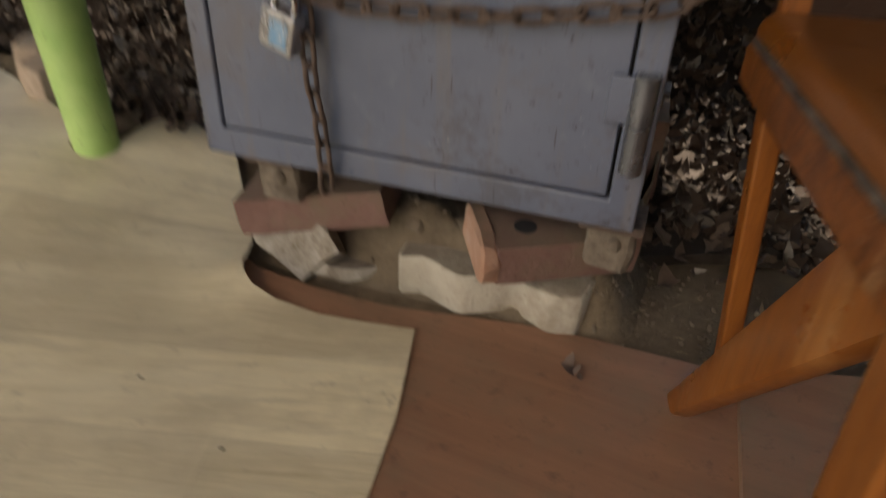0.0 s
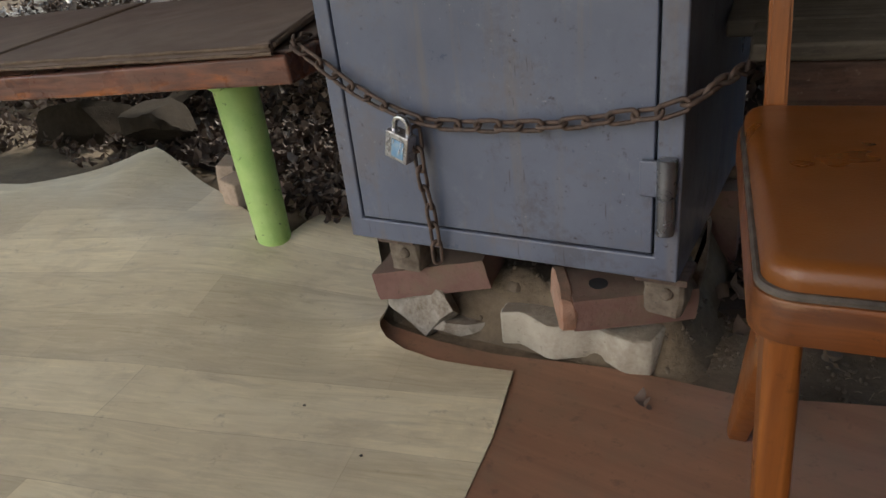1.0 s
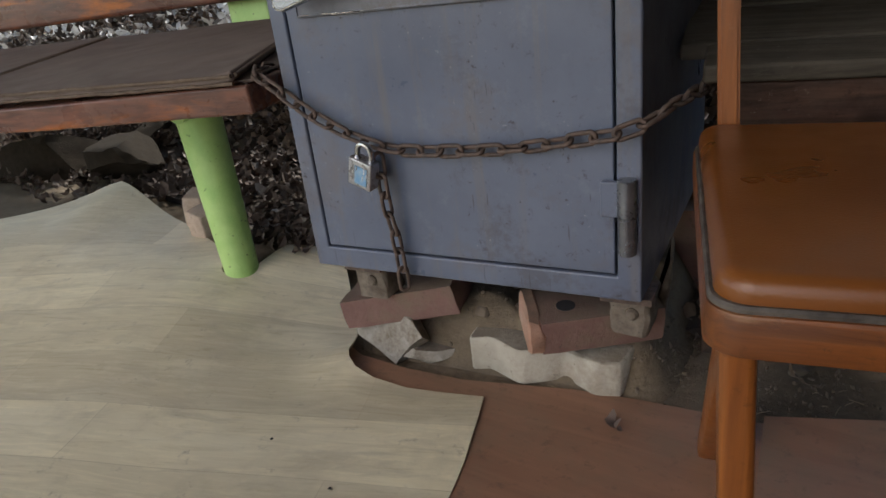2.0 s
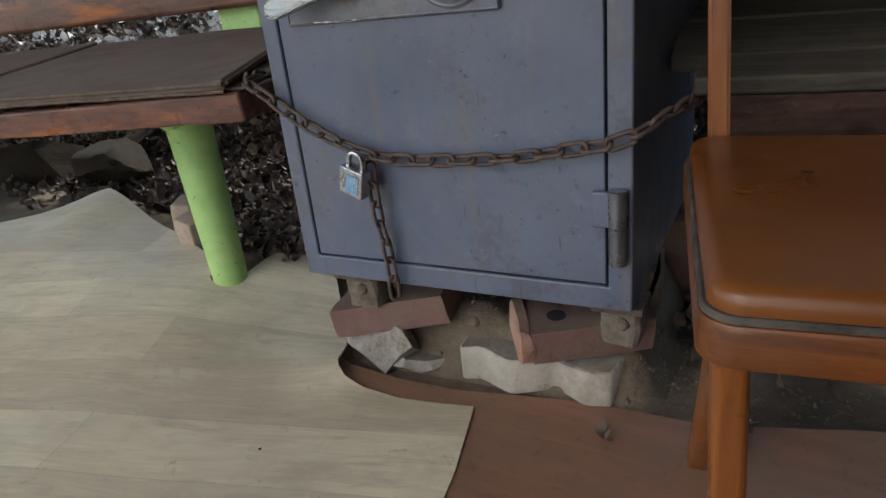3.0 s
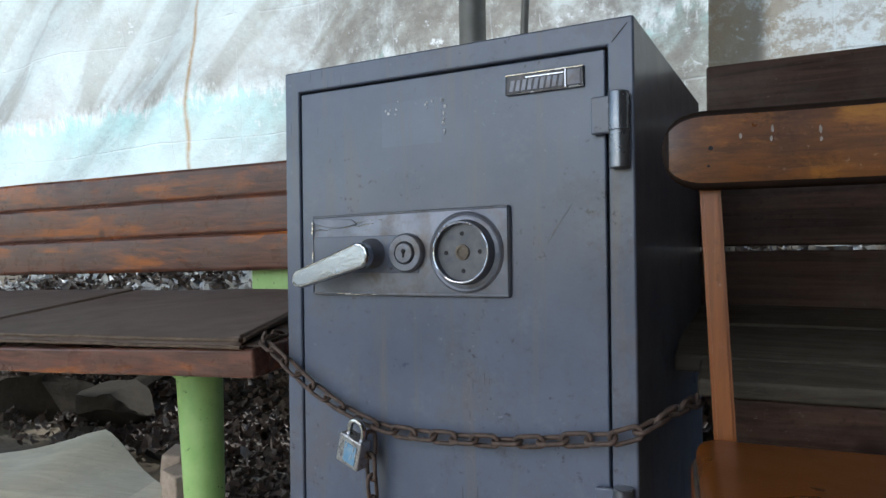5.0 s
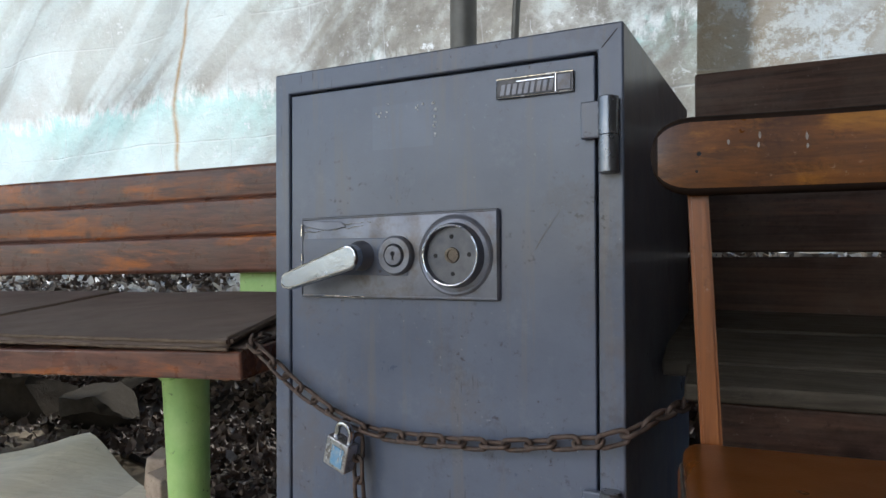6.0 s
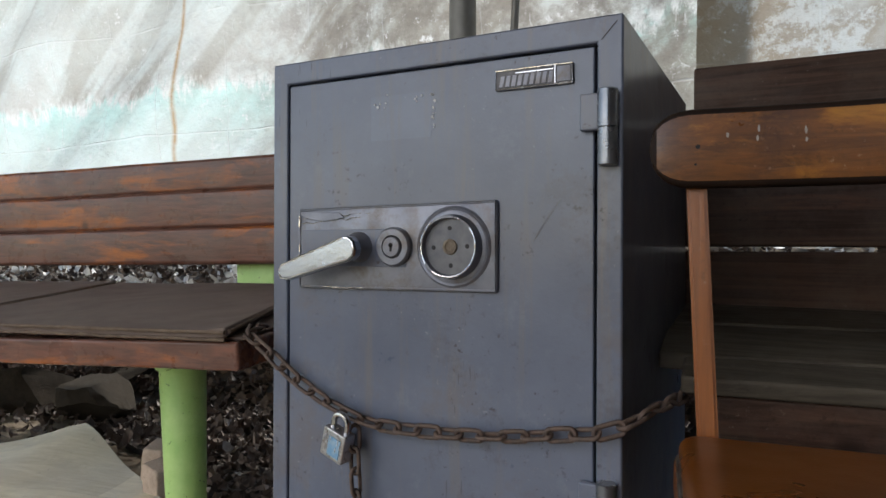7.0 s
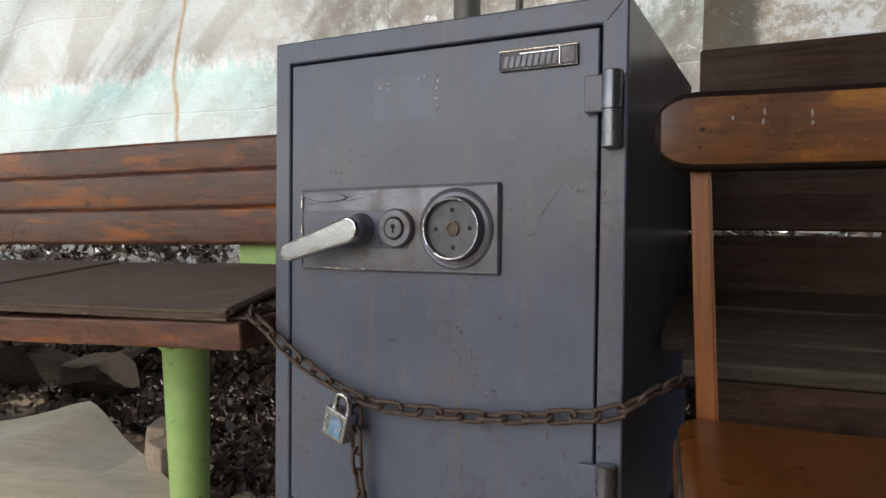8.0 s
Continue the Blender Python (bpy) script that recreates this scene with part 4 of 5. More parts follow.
def build_supports():
    def brick(at, s, turn, label, seed, mat=M_BRICK, cuts=3):
        bm = bmesh.new()
        bmesh.ops.create_cube(bm, size=1.0)
        bmesh.ops.subdivide_edges(bm, edges=bm.edges[:], cuts=5, use_grid_fill=True)
        bm.transform(Matrix.Diagonal((*s, 1)))
        for v in bm.verts:
            k = sum(abs(abs(v.co[i]) - s[i] / 2) < 1e-4 for i in range(3))
            if k >= 2:
                v.co *= 1 - 0.012 * k * (0.6 + noise.noise(v.co * 40 + Vector((seed, 0, 0))))
            v.co += noise.noise_vector(v.co * 35 + Vector((0, seed, 0))) * 0.0016
        m = pose(*at, *turn)
        bm.transform(m)
        return solo("brick", bm, mat, at, label, "brick", "bricks under the safe", turn=turn, smooth=35)

    brick((-0.356, 0.590, 0.091), (0.186, 0.094, 0.046), (0, -11, 11), "whole red brick, tilted on rubble under a safe foot", 1)
    at, turn = (-0.066, 0.590, 0.1030), (5, -1, 30)
    b = brick(at, (0.160, 0.095, 0.048), turn, "broken red brick with a hole, on the paver", 2)
    m = pose(*at, *turn)
    part("core_hole", turned(lathe((-0.040, -0.012, 0.0215), (0, 0, 1), [(0, 0.0125), (0.0032, 0.0125)], 20), m), M_BLACK, b, "dark round core hole")
    end = [(-0.047, -0.024), (-0.050, 0.004), (-0.044, 0.025), (-0.02, 0.027), (0.030, 0.026), (0.046, 0.024), (0.046, -0.022)]
    part("broken_face", turned(rough_up(prism(end, -0.096, -0.074, 0.004, 1, "yz"), 0.006, 45), m), M_BRICK_RAW, b, "fresh orange broken end")
    brick((-0.065, 0.93, 0.072), (0.19, 0.12, 0.146), (0, 0, 3), "dusty red brick under a rear safe foot", 3)
    brick((-0.37, 0.93, 0.072), (0.19, 0.12, 0.146), (0, 0, -3), "dusty red brick under a rear safe foot", 4)
    front = [(-0.240, 0.560), (-0.237, 0.553), (-0.212, 0.558), (-0.203, 0.557), (-0.163, 0.541), (-0.152, 0.541), (-0.106, 0.563), (-0.096, 0.563), (-0.056, 0.545), (-0.046, 0.545), (-0.022, 0.552)]
    back = [(-0.004, 0.620), (-0.006, 0.660), (-0.050, 0.655), (-0.075, 0.675), (-0.150, 0.680), (-0.175, 0.660), (-0.240, 0.660)]
    bm = prism(front + back, 0.0, 0.062, 0.003, 1)
    for v in bm.verts:
        if v.co.z > 0.04:
            v.co.z -= max(0.0, 0.010 - (v.co.y - 0.54) * 0.15)
    bm = rough_up(bm, 0.0025, 30)
    solo("paver", bm, M_PAVER, (-0.12, 0.60, 0), "grey zigzag concrete paving block under the brick", "paving stone", smooth=40)
    bits = [((-0.375, 0.575, 0.036), (0.075, 0.050, 0.048), 3, -8), ((-0.325, 0.560, 0.012), (0.052, 0.022, 0.020), 8, 14), ((-0.26, 0.65, 0.02), (0.06, 0.06, 0.035), 12, 40)]
    for at, s, seed, turn in bits:
        solo("rubble_stone", shard(at, s, seed, turn), M_RUBBLE, at, "pale broken concrete lump under the brick", "stone", "rubble under the safe", smooth=25)
    for at, s, seed in [((0.182, 0.67, 0.008), (0.015, 0.011, 0.008), 22), ((-0.012, 0.566, 0.004), (0.006, 0.005, 0.004), 23), ((0.30, 0.70, 0.01), (0.018, 0.014, 0.010), 24)]:
        solo("pebble", lump(at, s, seed, 30, level=2), M_RUBBLE_FINE, at, "small dusty stone lying on the soil", "stone", smooth=25)
    bm = bmesh.new()
    xs, ys = [-0.47 + 0.02 * i for i in range(27)], [0.55 + 0.02 * i for i in range(23)]
    def heap(x, y):
        e = smoothstep(0.550, 0.605, y) * smoothstep(1.0, 0.9, y) * smoothstep(-0.47, -0.36, x) * smoothstep(0.05, -0.02, x)
        return -0.012 + 0.098 * e + 0.026 * e * noise.noise(Vector((x * 14, y * 14, 2))) + 0.010 * e * noise.noise(Vector((x * 45, y * 45, 5)))
    grid = [[bm.verts.new((x, y, heap(x, y))) for y in ys] for x in xs]
    for a, c in zip(grid, grid[1:]):
        for k in range(len(ys) - 1):
            bm.faces.new((a[k], c[k], c[k + 1], a[k + 1]))
    solo("soil_heap", bm, M_SOIL, (-0.2, 0.75, 0), "loose brown soil heaped between the bricks", "soil", kind="stuff", smooth=80)
    rng = random.Random(5)
    for k in range(14):
        at = (rng.uniform(-0.27, 0.0), rng.uniform(0.60, 0.68), 0.075)
        solo("rubble_stone", lump(at, (rng.uniform(0.012, 0.03), rng.uniform(0.012, 0.03), rng.uniform(0.008, 0.02)), 40 + k, 25 * k, level=2), M_RUBBLE_FINE, at, "small dusty stone in the shade under the safe", "stone", "rubble under the safe", smooth=25)

    slab = prism([(-0.030, -0.01), (-0.012, -0.01), (0.017, 0.080), (0.025, 0.130), (0.027, 0.190), (0.0215, 0.196), (0.0205, 0.166), (-0.015, 0.150), (-0.026, 0.08)], 0.636, 0.655, 0.003, 1, "xz")
    solo("stone_slab", rough_up(slab, 0.003, 32, 3.0), M_FOOT, (0.0, 0.64, 0.0), "thin crusty broken slab standing against the safe's corner", "stone", smooth=25)
    bm = bmesh.new()
    for k in range(1300):
        x, y = rng.uniform(-0.44, 0.6), rng.uniform(0.556, 0.74)
        z = max(ground_height(x, y), heap(x, y) if x < 0.05 else -1)
        r = 0.0008 + 0.0034 * rng.random() ** 3
        bmesh.ops.create_icosphere(bm, subdivisions=1, radius=r, matrix=Matrix.Translation((x, y, z + r * 0.3)) @ Euler((k, 2 * k, 3 * k)).to_matrix().to_4x4() @ Matrix.Diagonal((1.4, 0.9, 0.7, 1)))
    solo("grit", bm, M_RUBBLE_FINE, (-0.2, 0.62, 0), "small grit and crumbs scattered on the soil", "grit", kind="stuff", smooth=0)
    bm = bmesh.new()
    for k in range(45):
        x, y = rng.uniform(-0.42, 0.4), rng.uniform(0.552, 0.66)
        z = max(ground_height(x, y), heap(x, y) if x < 0.05 else -1) + 0.003
        a, n = rng.uniform(0, 6.28), rng.uniform(0.006, 0.022)
        d = Vector((math.cos(a), math.sin(a), rng.uniform(-0.1, 0.5))) * n
        tube([(x, y, z), Vector((x, y, z)) + d * 0.5 + Vector((0, 0, 0.001)), Vector((x, y, z)) + d], 0.0004, 5, bm)
    solo("straw_bits", bm, M_STRAW, (-0.2, 0.6, 0), "thin dry straw bits lying on the soil", "straw", kind="stuff")


build_supports()


# ---- chain and padlock ----
def spline(points, step):
    """Evenly spaced places along a smooth line through points."""
    ps = [Vector(p) for p in points]
    ps = [ps[0] * 2 - ps[1]] + ps + [ps[-1] * 2 - ps[-2]]
    fine = []
    for i in range(1, len(ps) - 2):
        for k in range(30):
            t = k / 30
            a, b, c, d = ps[i - 1:i + 3]
            fine.append(0.5 * (2 * b + (c - a) * t + (2 * a - 5 * b + 4 * c - d) * t * t + (3 * b - a - 3 * c + d) * t ** 3))
    fine.append(ps[-2])
    out, run = [fine[0]], 0.0
    for a, b in zip(fine, fine[1:]):
        run += (b - a).length
        if run >= step:
            out.append(b)
            run -= step
    return out


def link_mesh():
    bm = bmesh.new()
    ring = []
    for k in range(20):
        a = k * math.tau / 20
        x = 0.0064 * math.cos(a) + (0.0095 if math.cos(a) > 0.01 else -0.0095 if math.cos(a) < -0.01 else 0)
        ring.append((x, 0.0067 * math.sin(a), 0))
    tube(ring, 0.0026, 8, bm, closed=True)
    return finish(bm, Matrix(), M_CHAIN, 60)


def build_chain():
    chain = thing("chain", (-0.21, 0.485, 0.32), "rusty iron chain looped round the safe and both benches", "chain")
    inv = BASE[chain.name].inverted()
    me = link_mesh()
    front = SY0 - 0.014
    main = [(-0.56, 0.74, 0.380), (-0.520, 0.63, 0.392), (-0.500, 0.535, 0.412), (-0.475, 0.494, 0.408), (-0.441, front, 0.394), (-0.395, front, 0.362), (-0.347, front, 0.338), (-0.310, front, 0.325), (-0.275, front, 0.317), (-0.229, front, 0.316), (-0.171, front, 0.318),
            (-0.116, front, 0.322), (-0.070, front, 0.329), (-0.027, front, 0.336), (0.004, front - 0.004, 0.342), (0.026, 0.497, 0.352), (0.043, 0.535, 0.360), (0.055, 0.600, 0.358), (0.066, 0.67, 0.362), (0.085, 0.73, 0.362), (0.13, 0.78, 0.362)]
    hang = [(-0.297, front - 0.006, 0.312), (-0.296, front - 0.004, 0.244), (-0.291, front, 0.190), (-0.289, front, 0.118)]
    for n, line in enumerate((main, hang)):
        ps = spline(line, 0.0262)
        for i, p in enumerate(ps[:-1]):
            d = (ps[i + 1] - p).normalized()
            up = Vector((0, 1, 0)) if abs(d.y) < 0.8 else Vector((1, 0, 0))
            z = d.cross(up).cross(d).normalized()
            m = Matrix((d, z.cross(d), z)).transposed().to_4x4()
            m = Matrix.Translation((p + ps[i + 1]) / 2) @ m @ Matrix.Rotation(radians((14 if i % 2 else -70) + 12 * math.sin(i * 2.3 + n)), 4, "X")
            ob = new("link", me)
            ob.parent = chain
            ob.matrix_basis = inv @ m
    lock = thing("padlock", (-0.317, SY0 - 0.02, 0.28), "scuffed steel padlock with a blue sticker, locked on the chain", "padlock")
    m = pose(-0.317, SY0 - 0.026, 0.291, 4, 17, -8)
    body = part("body", box((0, 0, 0), (0.036, 0.018, 0.037), m, 0.002, 2), M_LOCK, lock)
    part("sticker", box((0.003, -0.0093, -0.001), (0.019, 0.001, 0.024), m), M_BLUE, lock, "torn blue sticker")
    srng = random.Random(6)
    for k in range(9):
        x, z = srng.uniform(-0.014, 0.014), srng.uniform(-0.015, 0.015)
        part("scuff", box((x, -0.0100, z), (srng.uniform(0.0006, 0.0016), 0.0016, srng.uniform(0.002, 0.007)), m, 0.0002, 1), M_WHITE, lock, "pale scuff")
    arc = [(-0.011, 0, 0.018), (-0.011, 0, 0.026)] + [(0.011 * math.cos(radians(180 - 20 * k)), 0, 0.027 + 0.011 * math.sin(radians(180 - 20 * k))) for k in range(10)] + [(0.011, 0, 0.026), (0.011, 0, 0.018)]
    part("shackle", tube([m @ Vector(p) for p in arc], 0.0038, 12), M_CHROME, lock)
    for ob in (chain, lock):
        ob.location.z += RAISED


build_chain()


# ---- benches ----
def board(lo, hi, m, bevel=0.006, seed=0):
    bm = span(lo, hi, None, bevel, 2, 14)
    for v in bm.verts:
        v.co += Vector((0, noise.noise(Vector((v.co.x * 3, v.co.z * 9, seed))), noise.noise(Vector((v.co.x * 4, v.co.y * 9, seed + 5))))) * 0.0022
    bm.transform(m)
    return bm


def axes(origin, right, back):
    x = Vector(right).normalized()
    y = (Vector(back) - x * Vector(back).dot(x)).normalized()
    z = x.cross(y)
    m = Matrix((x, y, z)).transposed().to_4x4()
    return Matrix.Translation(origin) @ m


def build_left_bench():
    m = axes((-0.480, 0.480, 0.395), (1, 0.115, 0.034), (-0.115, 1, 0.05))
    pads = axes((-0.480, 0.480, 0.395), (1, 0.115, 0.017), (-0.115, 1, 0.066))
    bench = thing("bench", (-1.3, 0.7, 0.03), "red-brown slatted wooden bench on light green steel legs", "bench")
    L = -1.9
    for k in range(5):
        y = 0.100 * k
        part("seat_plank", board((L, y, 0.0), (0.0 if k == 0 else -0.008 * k, y + 0.09, 0.040), m, 0.005, k), M_BENCH, bench)
    back = axes((-0.60, 1.028, 0.0), (1, 0.108, 0.0172), (-0.108, 1, 0.0))
    for k, (zb, zt) in enumerate(((0.527, 0.6165), (0.6135, 0.7045), (0.701, 0.780))):
        part("back_plank", board((L, 0.004 * k, zb), (0.12, 0.004 * k + 0.034, zt), back, 0.010, 7 + k), M_BENCH, bench)
    for x in (-0.262, -1.55):
        top = m @ Vector((x, 0.205, -0.002))
        part("leg", tube([top + Vector((-0.014, 0, 0)), Vector((top.x + 0.006, top.y - 0.004, 0.02))], [0.0405, 0.0310], 28), M_GREEN, bench)
        part("seat_bar", tube([m @ Vector((x - 0.01, 0.15, -0.022)), m @ Vector((x - 0.02, 0.55, -0.022))], 0.020, 16), M_GREEN, bench)
    for x in (-0.355, -1.55):
        part("back_support", span((x - 0.05, 0.045, 0.42), (x + 0.06, 0.085, 0.72), back, 0.008), M_GREEN, bench, "light green steel back support")
    skew = -0.33
    for k, (a, b, dz) in enumerate(((-0.575, -0.014, 0.0), (-1.30, -0.588, 0.003))):
        seat = thing("seat_cushion", (pads @ Vector(((a + b) / 2, 0.2, 0.043)))[:], "flat dark brown vinyl bench pad, worn at its edges", "seat cushion", "pads on the bench")
        bm = span((a, -0.006, 0.0415 + dz), (b, 0.54, 0.0555 + dz), None, 0.005, 3, 10)
        for v in bm.verts:
            e = min(abs(v.co.x - a), abs(v.co.x - b))
            v.co.z += 0.003 * noise.noise(Vector((v.co.x * 6, v.co.y * 6, k))) + 0.005 * math.exp(-(e / 0.03) ** 2) * smoothstep(0.3, 0.05, v.co.y)
            v.co.x += skew * max(0.0, v.co.y)
        bm.transform(pads)
        part("pad", bm, M_CUSHION, seat, smooth=50)
        for dy, dh, r in ((-0.0075, 0.0535, 0.0028), (-0.007, 0.0440, 0.0026)):
            edge = [pads @ Vector((a + (b - a) * i / 24, dy, dh + dz + 0.0016 * noise.noise(Vector((i * 0.7, k + dh * 900, 0))))) for i in range(25)]
            part("welt", tube(edge, r, 8), M_CUSHION_EDGE, seat, "worn paler welt")
        end = [pads @ Vector((b + 0.001 + skew * 0.53 * i / 8, 0.53 * i / 8, 0.0535 + dz)) for i in range(9)]
        part("welt", tube(end, 0.003, 8), M_CUSHION_EDGE, seat)
    flap = thing("seat_cushion", (m @ Vector((-0.02, 0.2, 0.045)))[:], "thin dark folded pad end sticking out under the bench pad", "seat cushion", "pads on the bench")
    bm = span((-0.10, 0.012, 0.0405), (0.006, 0.46, 0.0445), None, 0.0015, 2, 8)
    for v in bm.verts:
        v.co.x += 0.7 * skew * v.co.y
    bm.transform(m)
    part("pad", bm, M_CUSHION, flap)


def build_right_bench():
    bench = thing("bench", (0.9, 0.8, 0.0), "dark weathered slatted wooden bench beside the safe", "bench")
    m = axes((0.0, 0.580, 0.420), (1, 0.09, 0.0), (-0.09, 1, 0.115))
    L = 1.75
    for k, (y0, y1) in enumerate(((0.0, 0.088), (0.094, 0.268), (0.274, 0.425))):
        part("seat_plank", board(((0.060, 0.030, 0.020)[k], y0, -0.020), (L, y1, 0.001 * k), m, 0.004, 20 + k), M_SEAT_DARK, bench)
    part("front_rail", board((0.096, 0.005, -0.125), (L, 0.040, -0.021), m, 0.004, 28), M_BENCH_DARK, bench)
    b = axes((0.025, 1.0, 0.0), (1, 0.02, 0.0), (-0.02, 1, 0.0))
    for k, (z0, z1) in enumerate(((0.462, 0.5560), (0.5635, 0.6625), (0.6630, 0.7745), (0.783, 0.864))):
        part("back_plank", board((-0.002 if k == 3 else -0.20, 0.004 * k, z0), (L, 0.004 * k + 0.03, z1), b, 0.004, 30 + k), M_BENCH_DARK, bench)
    for x in (0.75, 1.55):
        part("leg", tube([(x, 0.70 + 0.09 * x, -0.01), (x, 0.70 + 0.09 * x, 0.405)], 0.036, 24), M_GREEN, bench, "light green steel leg")
        part("back_support", span((x - 0.05, 0.045, -0.01), (x + 0.05, 0.085, 0.80), b, 0.008), M_GREEN, bench, "light green steel back support")


build_left_bench()
build_right_bench()


# ---- chair ----
def build_chair():
    chair = thing("chair", (0.28, 0.32, 0.0), "orange varnished wooden chair with orange-brown padded seat", "chair")
    sheared = Matrix(((1, -0.165, 0, 0), (0.10, 1, 0, 0), (0, 0, 1, 0), (0, 0, 0, 1)))
    m = Matrix.Translation((0.1190, 0.168, 0.0)) @ sheared
    Wd, Dp = 0.40, 0.346

    def plate(x0, x1, y0, y1, r, z0, z1, bevel, seg=3):
        out = []
        for cx, cy, a0 in ((x1 - r, y0 + r, -90), (x1 - r, y1 - r, 0), (x0 + r, y1 - r, 90), (x0 + r, y0 + r, 180)):
            out += [(cx + r * math.cos(radians(a0 + 15 * k)), cy + r * math.sin(radians(a0 + 15 * k))) for k in range(7)]
        b = prism(out, z0, z1)
        es = [e for e in b.edges if e.calc_face_angle(0) > 1.0 and (z1 - e.verts[0].co.z < 1e-4 and z1 - e.verts[1].co.z < 1e-4)]
        bmesh.ops.bevel(b, geom=es, offset=bevel, segments=seg, affect="EDGES", profile=0.5)
        return b

    bm = plate(0.005, Wd - 0.005, 0.004, Dp - 0.003, 0.020, 0.3615, 0.3785, 0.012, 5)
    bm.transform(m)
    part("seat", bm, M_LEATHER, chair, "orange-brown leatherette seat pad", 50)
    bm = plate(0.0015, Wd - 0.0015, 0.0005, Dp - 0.01, 0.021, 0.3580, 0.3620, 0.0015, 1)
    bm.transform(m)
    part("welt", bm, M_PIPING, chair, "dusty grey welt round the seat")
    bm = plate(0.0, Wd, -0.001, Dp - 0.006, 0.022, 0.3305, 0.3580, 0.003, 2)
    bm.transform(m)
    part("apron", bm, M_CHAIR_X, chair)
    for x in (0.0085, Wd - 0.034):
        bm = prism([(x, 0.004), (x + 0.021, 0.004), (x + 0.021, 0.046), (x, 0.046)], 0.0, 0.333, 0.006, 3)
        for v in bm.verts:
            v.co.x += 0.045 * (0.333 - v.co.z)
        bm.transform(m)
        part("front_leg", bm, M_CHAIR, chair)
    for x in (0.017, Wd - 0.046):
        bm = prism([(0.318, 0.333), (0.342, 0.333), (0.352, 0.0), (0.332, 0.0)], x + 0.004, x + 0.022, 0.003, 2, "yz")
        for v in bm.verts:
            v.co.x += (0.12 if x < 0.2 else -0.12) * (0.333 - v.co.z)
        bm.transform(m)
        part("rear_leg", bm, M_CHAIR, chair)
        bm = prism([(0.032, 0.333), (0.106, 0.333), (0.328, 0.0), (0.298, 0.0)], x - 0.001, x + 0.020, 0.004, 2, "yz")
        bm.transform(m)
        part("brace", bm, M_CHAIR, chair)
        bm = bmesh.new()
        lo = [(x + 0.007, 0.340), (x + 0.027, 0.340), (x + 0.027, 0.358), (x + 0.007, 0.358)]
        hi = [(x - 0.006, 0.346), (x + 0.013, 0.346), (x + 0.013, 0.362), (x - 0.006, 0.362)]
        v0, v1 = [bm.verts.new((a, b, 0.332)) for a, b in lo], [bm.verts.new((a, b, 0.640)) for a, b in hi]
        for k in range(4):
            bm.faces.new((v0[k], v0[(k + 1) % 4], v1[(k + 1) % 4], v1[k]))
        bm.faces.new(v0), bm.faces.new(v1)
        bmesh.ops.recalc_face_normals(bm, faces=bm.faces)
        bmesh.ops.bevel(bm, geom=bm.edges[:], offset=0.003, segments=2, affect="EDGES")
        bm.transform(m)
        part("back_post", bm, M_CHAIR, chair)
    # backrest: a curved board with one rounded end on each side
    bm = bmesh.new()
    n, rows = 40, []
    x0, x1 = 0.042, 0.53
    for i in range(n + 1):
        t = i / n
        t = 0.5 - 0.5 * math.cos(math.pi * t)
        x = x0 + (x1 - x0) * t
        e = min(x - x0, x1 - x)
        r = 0.0385
        half = r * max(0.0, 1 - (1 - min(1.0, e / 0.043)) ** 2.5) ** 0.4
        half = max(half, 0.0035)
        rr = min(0.0065, half * 0.95)
        y = 0.492 + 0.030 * math.sin(math.pi * t)
        ring = []
        for cy, cz, a0 in ((0.018 - rr, half - rr, 0), (rr, half - rr, 90), (rr, rr - half, 180), (0.018 - rr, rr - half, 270)):
            ring += [(x, y + cy + rr * math.cos(radians(a0 + 22.5 * k)), 0.657 + cz + rr * math.sin(radians(a0 + 22.5 * k))) for k in range(5)]
        rows.append(ring)
    vs = [[bm.verts.new(p) for p in q] for q in rows]
    for i, (q, w) in enumerate(zip(vs, vs[1:])):
        for k in range(20):
            f = bm.faces.new((q[k], q[(k + 1) % 20], w[(k + 1) % 20], w[k]))
            # Only the flat front keeps the varnish; edges, ends and back are near-black.
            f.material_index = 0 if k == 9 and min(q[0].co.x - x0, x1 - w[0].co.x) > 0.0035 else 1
    for cap in (vs[0], vs[-1][::-1]):
        bm.faces.new(cap).material_index = 1
    bmesh.ops.recalc_face_normals(bm, faces=bm.faces)
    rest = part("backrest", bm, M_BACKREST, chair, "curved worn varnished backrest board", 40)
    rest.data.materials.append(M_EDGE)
    rng = random.Random(2)
    for x, z, h in ((0.178, 0.670, 0.0045), (0.1785, 0.661, 0.0030), (0.139, 0.673, 0.004), (0.138, 0.664, 0.003), (0.112, 0.668, 0.003)):
        out = [(x + rng.uniform(0.4, 1) * 0.0015 * math.cos(q), z + rng.uniform(0.7, 1) * h * math.sin(q)) for q in [radians(45 * k) for k in range(8)]]
        y = 0.492 + 0.030 * math.sin(math.pi * (x - x0) / (x1 - x0))
        part("scuff", prism(out, y - 0.0018, y + 0.004, 0, 1, "xz"), M_SCUFF, rest, "pale scuff in the varnish")
    for x, z, r in ((0.086, 0.658, 0.0022), (0.084, 0.641, 0.0013)):
        part("nail_hole", lathe((x, 0.493 + 0.030 * math.sin(math.pi * (x - x0) / (x1 - x0)), z), (0, -1, 0), [(0, r), (0.0016, r)], 12), M_BLACK, rest)


build_chair()


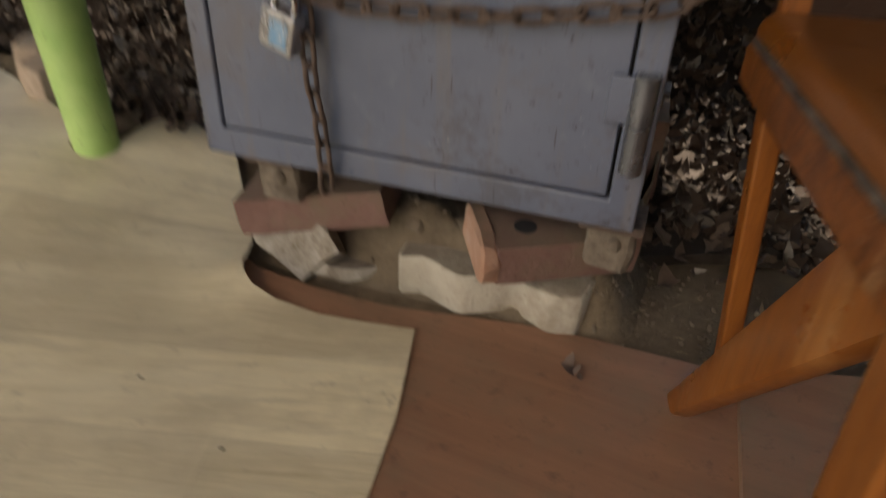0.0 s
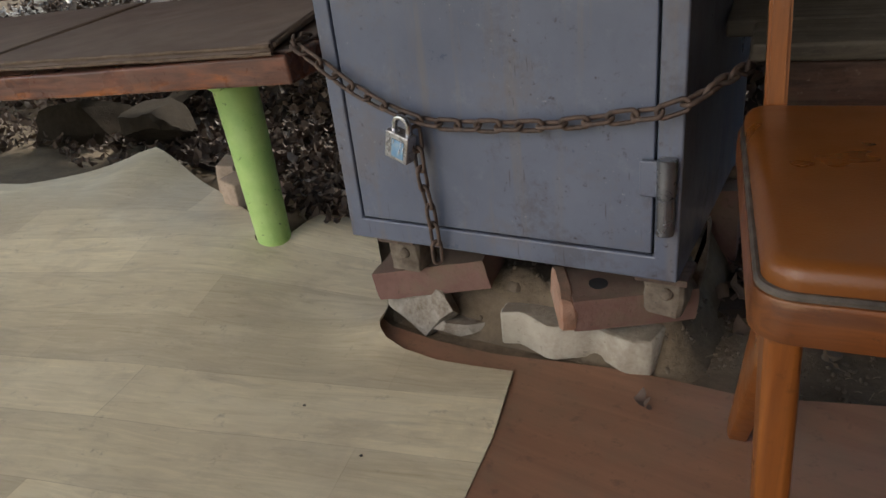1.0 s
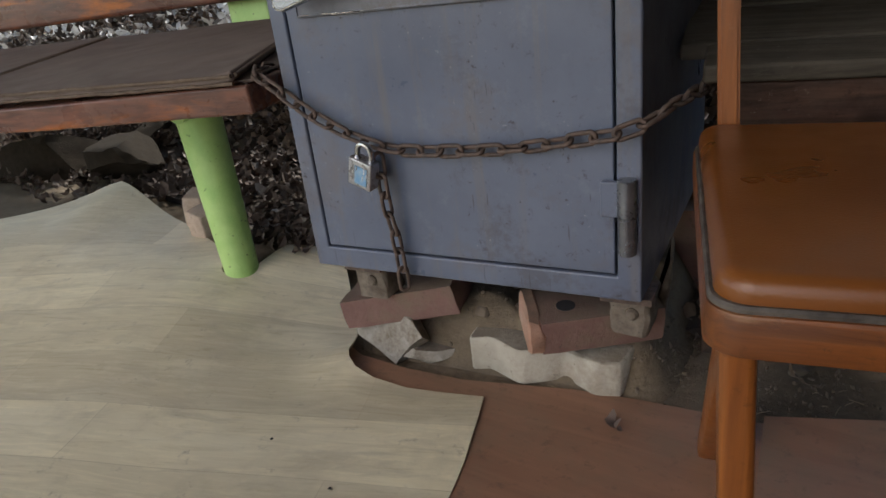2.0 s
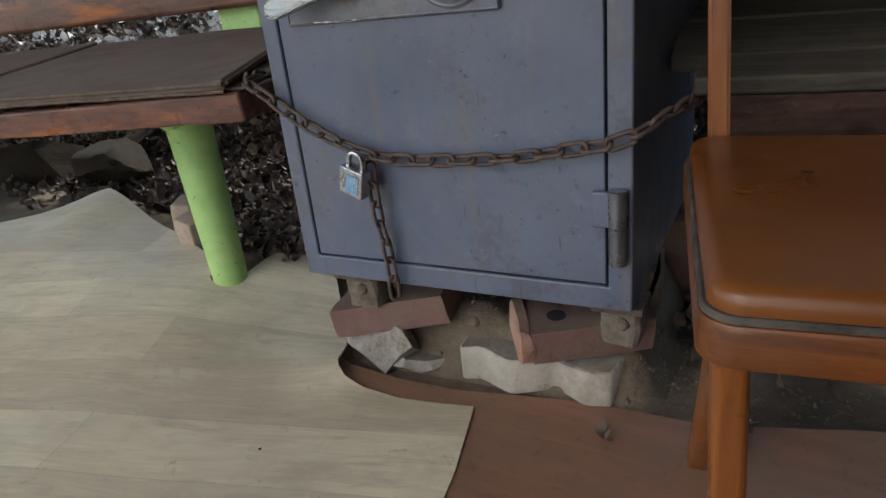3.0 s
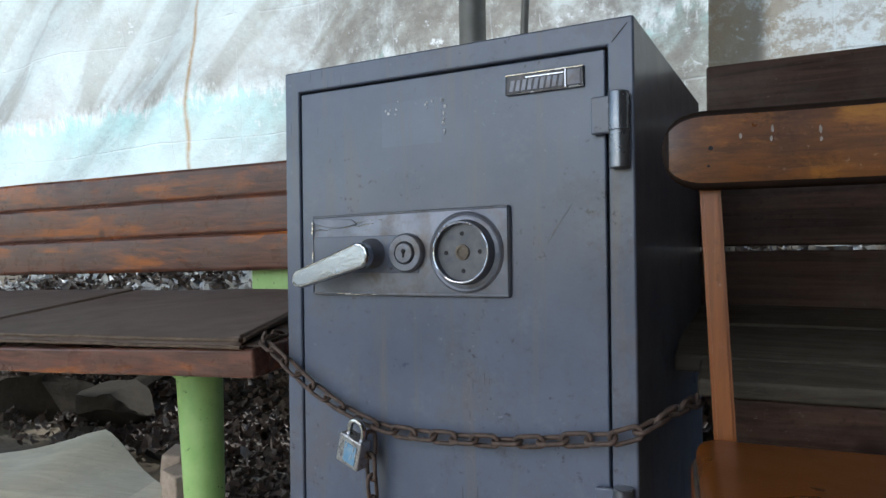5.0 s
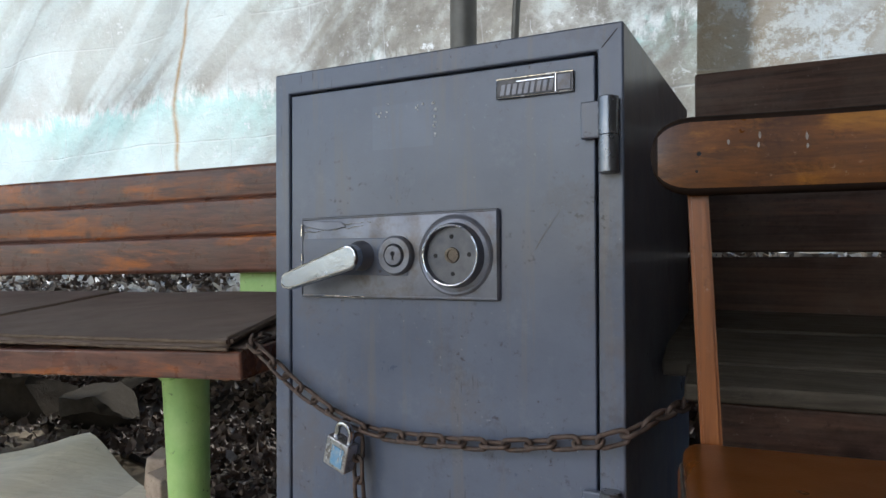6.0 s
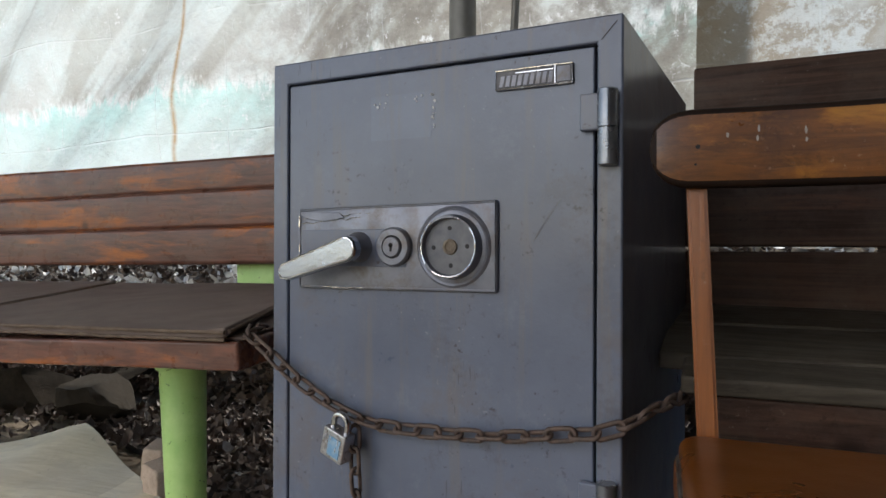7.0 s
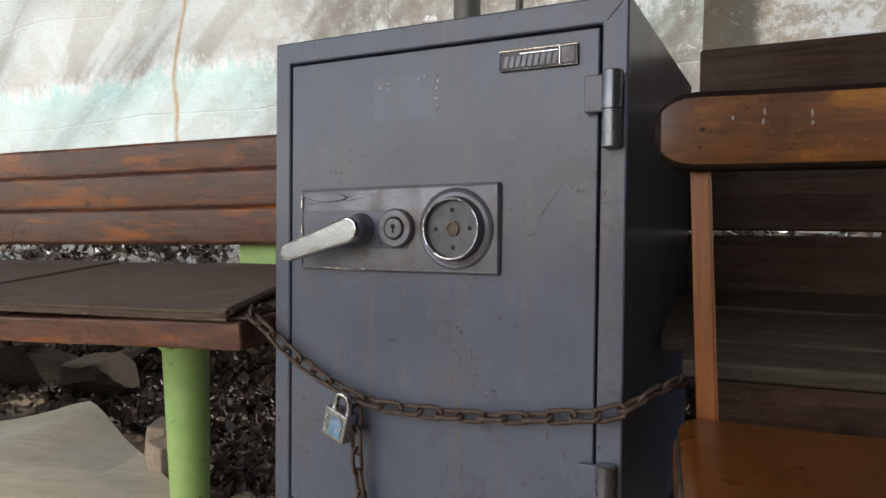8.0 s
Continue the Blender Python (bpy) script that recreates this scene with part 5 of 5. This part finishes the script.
# ---- loose things on the ground ----
def build_loose():
    for at, s, seed, label in [((-1.62, 1.10, 0.12), (0.17, 0.10, 0.085), 31, "brown angular rock among dry leaves"), ((-1.95, 1.06, 0.09), (0.22, 0.12, 0.10), 32, "flat brown rock half in the soil"),
                               ((-1.72, 1.28, 0.12), (0.12, 0.07, 0.05), 33, "brown rock on the bank")]:
        solo("rock", shard(at, s, seed, seed * 40), M_ROCK, at, label, "rock", "rocks behind the bench", smooth=25)
    for at, s, t in [((-1.010, 0.800, 0.112), (0.045, 0.06, 0.075), 20), ((-0.955, 0.765, 0.090), (0.060, 0.06, 0.080), -12), ((-0.74, 0.84, 0.065), (0.10, 0.05, 0.03), 8)]:
        bm = rough_up(box((0, 0, 0), s, None, 0.005, 1, 2), 0.004, 30, t)
        bm.transform(pose(*at, 6, 8, t))
        solo("block_piece", bm, M_PINK, at, "pinkish broken block piece beside the bench leg", "stone", "block pieces by the bench leg")
    rng = random.Random(11)
    bm = bmesh.new()

    def leaf(x, y, z, s):
        m = Matrix.Translation((x, y, z)) @ Euler((rng.uniform(-1.0, 1.0), rng.uniform(-1.0, 1.0), rng.uniform(0, 6.28))).to_matrix().to_4x4()
        curl = rng.uniform(0.2, 0.8)
        prof = ((-1, 0.0), (-0.6, 0.34), (-0.2, 0.52), (0.15, 0.40), (0.5, 0.36), (1, 0.0))
        fold = rng.uniform(-0.5, 1.1)
        rows = []
        for u, w in prof:
            side = [w * rng.uniform(0.55, 1.45), 0.0, w * rng.uniform(0.55, 1.45)]
            crimp = rng.uniform(-0.16, 0.16)
            rows.append([bm.verts.new(m @ Vector(((u + 0.12 * crimp) * s, k * side[k + 1] * s, s * (curl * u * u + abs(k) * w * fold + crimp)))) for k in ((-1, 0, 1) if w else (0,))])
        for a, b in zip(rows, rows[1:]):
            if len(a) == 1:
                bm.faces.new((a[0], b[0], b[1])), bm.faces.new((a[0], b[1], b[2]))
            elif len(b) == 1:
                bm.faces.new((a[0], b[0], a[1])), bm.faces.new((a[1], b[0], a[2]))
            else:
                bm.faces.new((a[0], b[0], b[1], a[1])), bm.faces.new((a[1], b[1], b[2], a[2]))

    count = 0
    while count < 13000:
        x, y = rng.uniform(-2.9, 0.9), rng.uniform(0.62, 1.62)
        if y < 1.0 and x > -0.45 and x < 0.03:
            continue
        edge = 0.74 if x < -0.45 else 0.66
        if x < -0.85:
            edge = 0.86
        if y < edge + 0.04 * math.sin(x * 9):
            continue
        if x < -1.5 and y < 1.25 and rng.random() < 0.75:
            continue
        if x > 0.03 and rng.random() < (0.93 if y < 0.75 else 0.5 if y < 0.80 else 0.0):
            continue
        leaf(x, y, ground_height(x, y) + rng.uniform(0.012, 0.040), rng.uniform(0.008, 0.016) if rng.random() < 0.65 else rng.uniform(0.016, 0.027))
        count += 1
    solo("leaf_litter", bm, M_LEAF, (-1, 1, 0), "dry brown crumpled leaves under the benches", "leaves", kind="stuff", smooth=60)
    bm = bmesh.new()
    dark = bmesh.new()
    pale = bm
    # Some bank leaves get a near-white colour that carries the sun's glare.
    for k in range(5200):
        x, y = rng.uniform(-3.2, 1.0), rng.uniform(1.56, 2.35)
        bm = pale if noise.noise(Vector((x * 7, y * 9, 3))) + rng.uniform(-0.25, 0.25) > 0.10 else dark
        leaf(x, y, ground_height(x, y) + rng.uniform(0.02, 0.06), rng.uniform(0.012, 0.030))
    solo("leaf_litter", dark, M_LEAF, (-1, 2, 0.4), "dark brown dry leaves on the bank outside", "leaves", kind="stuff", smooth=60)
    bm = pale
    solo("pale_leaves", bm, M_SUNLIT_LEAF, (-1, 2, 0.4), "leaves on the bank outside, coloured pale for the sun's glare", "leaves", kind="stuff", smooth=60)
    bm = bmesh.new()
    leaf(-0.020, 0.494, 0.010, 0.012)
    leaf(-0.012, 0.484, 0.010, 0.010)
    leaf(-0.006, 0.476, 0.009, 0.007)
    solo("dry_leaf", bm, M_CUSHION, (0, 0.45, 0.01), "curled dry leaf on the red-brown sheet", "leaf", smooth=60)
    for x, y, z, s in ((0.012, 0.622, 0.020, 0.018), (0.178, 0.640, 0.018, 0.020)):
        bm = bmesh.new()
        leaf(x, y, z, s)
        solo("dry_leaf", bm, M_CUSHION_EDGE, (x, y, z), "curled brown dry leaf on bare soil", "leaf", smooth=60)
    for x, y in ((-0.419, 0.318), (-0.291, 0.270)):
        solo("crumb", lump((x, y, vinyl_height(x, y) + 0.001), (0.003, 0.003, 0.002), 5, 0, level=1), M_BLACK, (x, y, 0.01), "dark crumb on the beige sheet", "crumb")


build_loose()
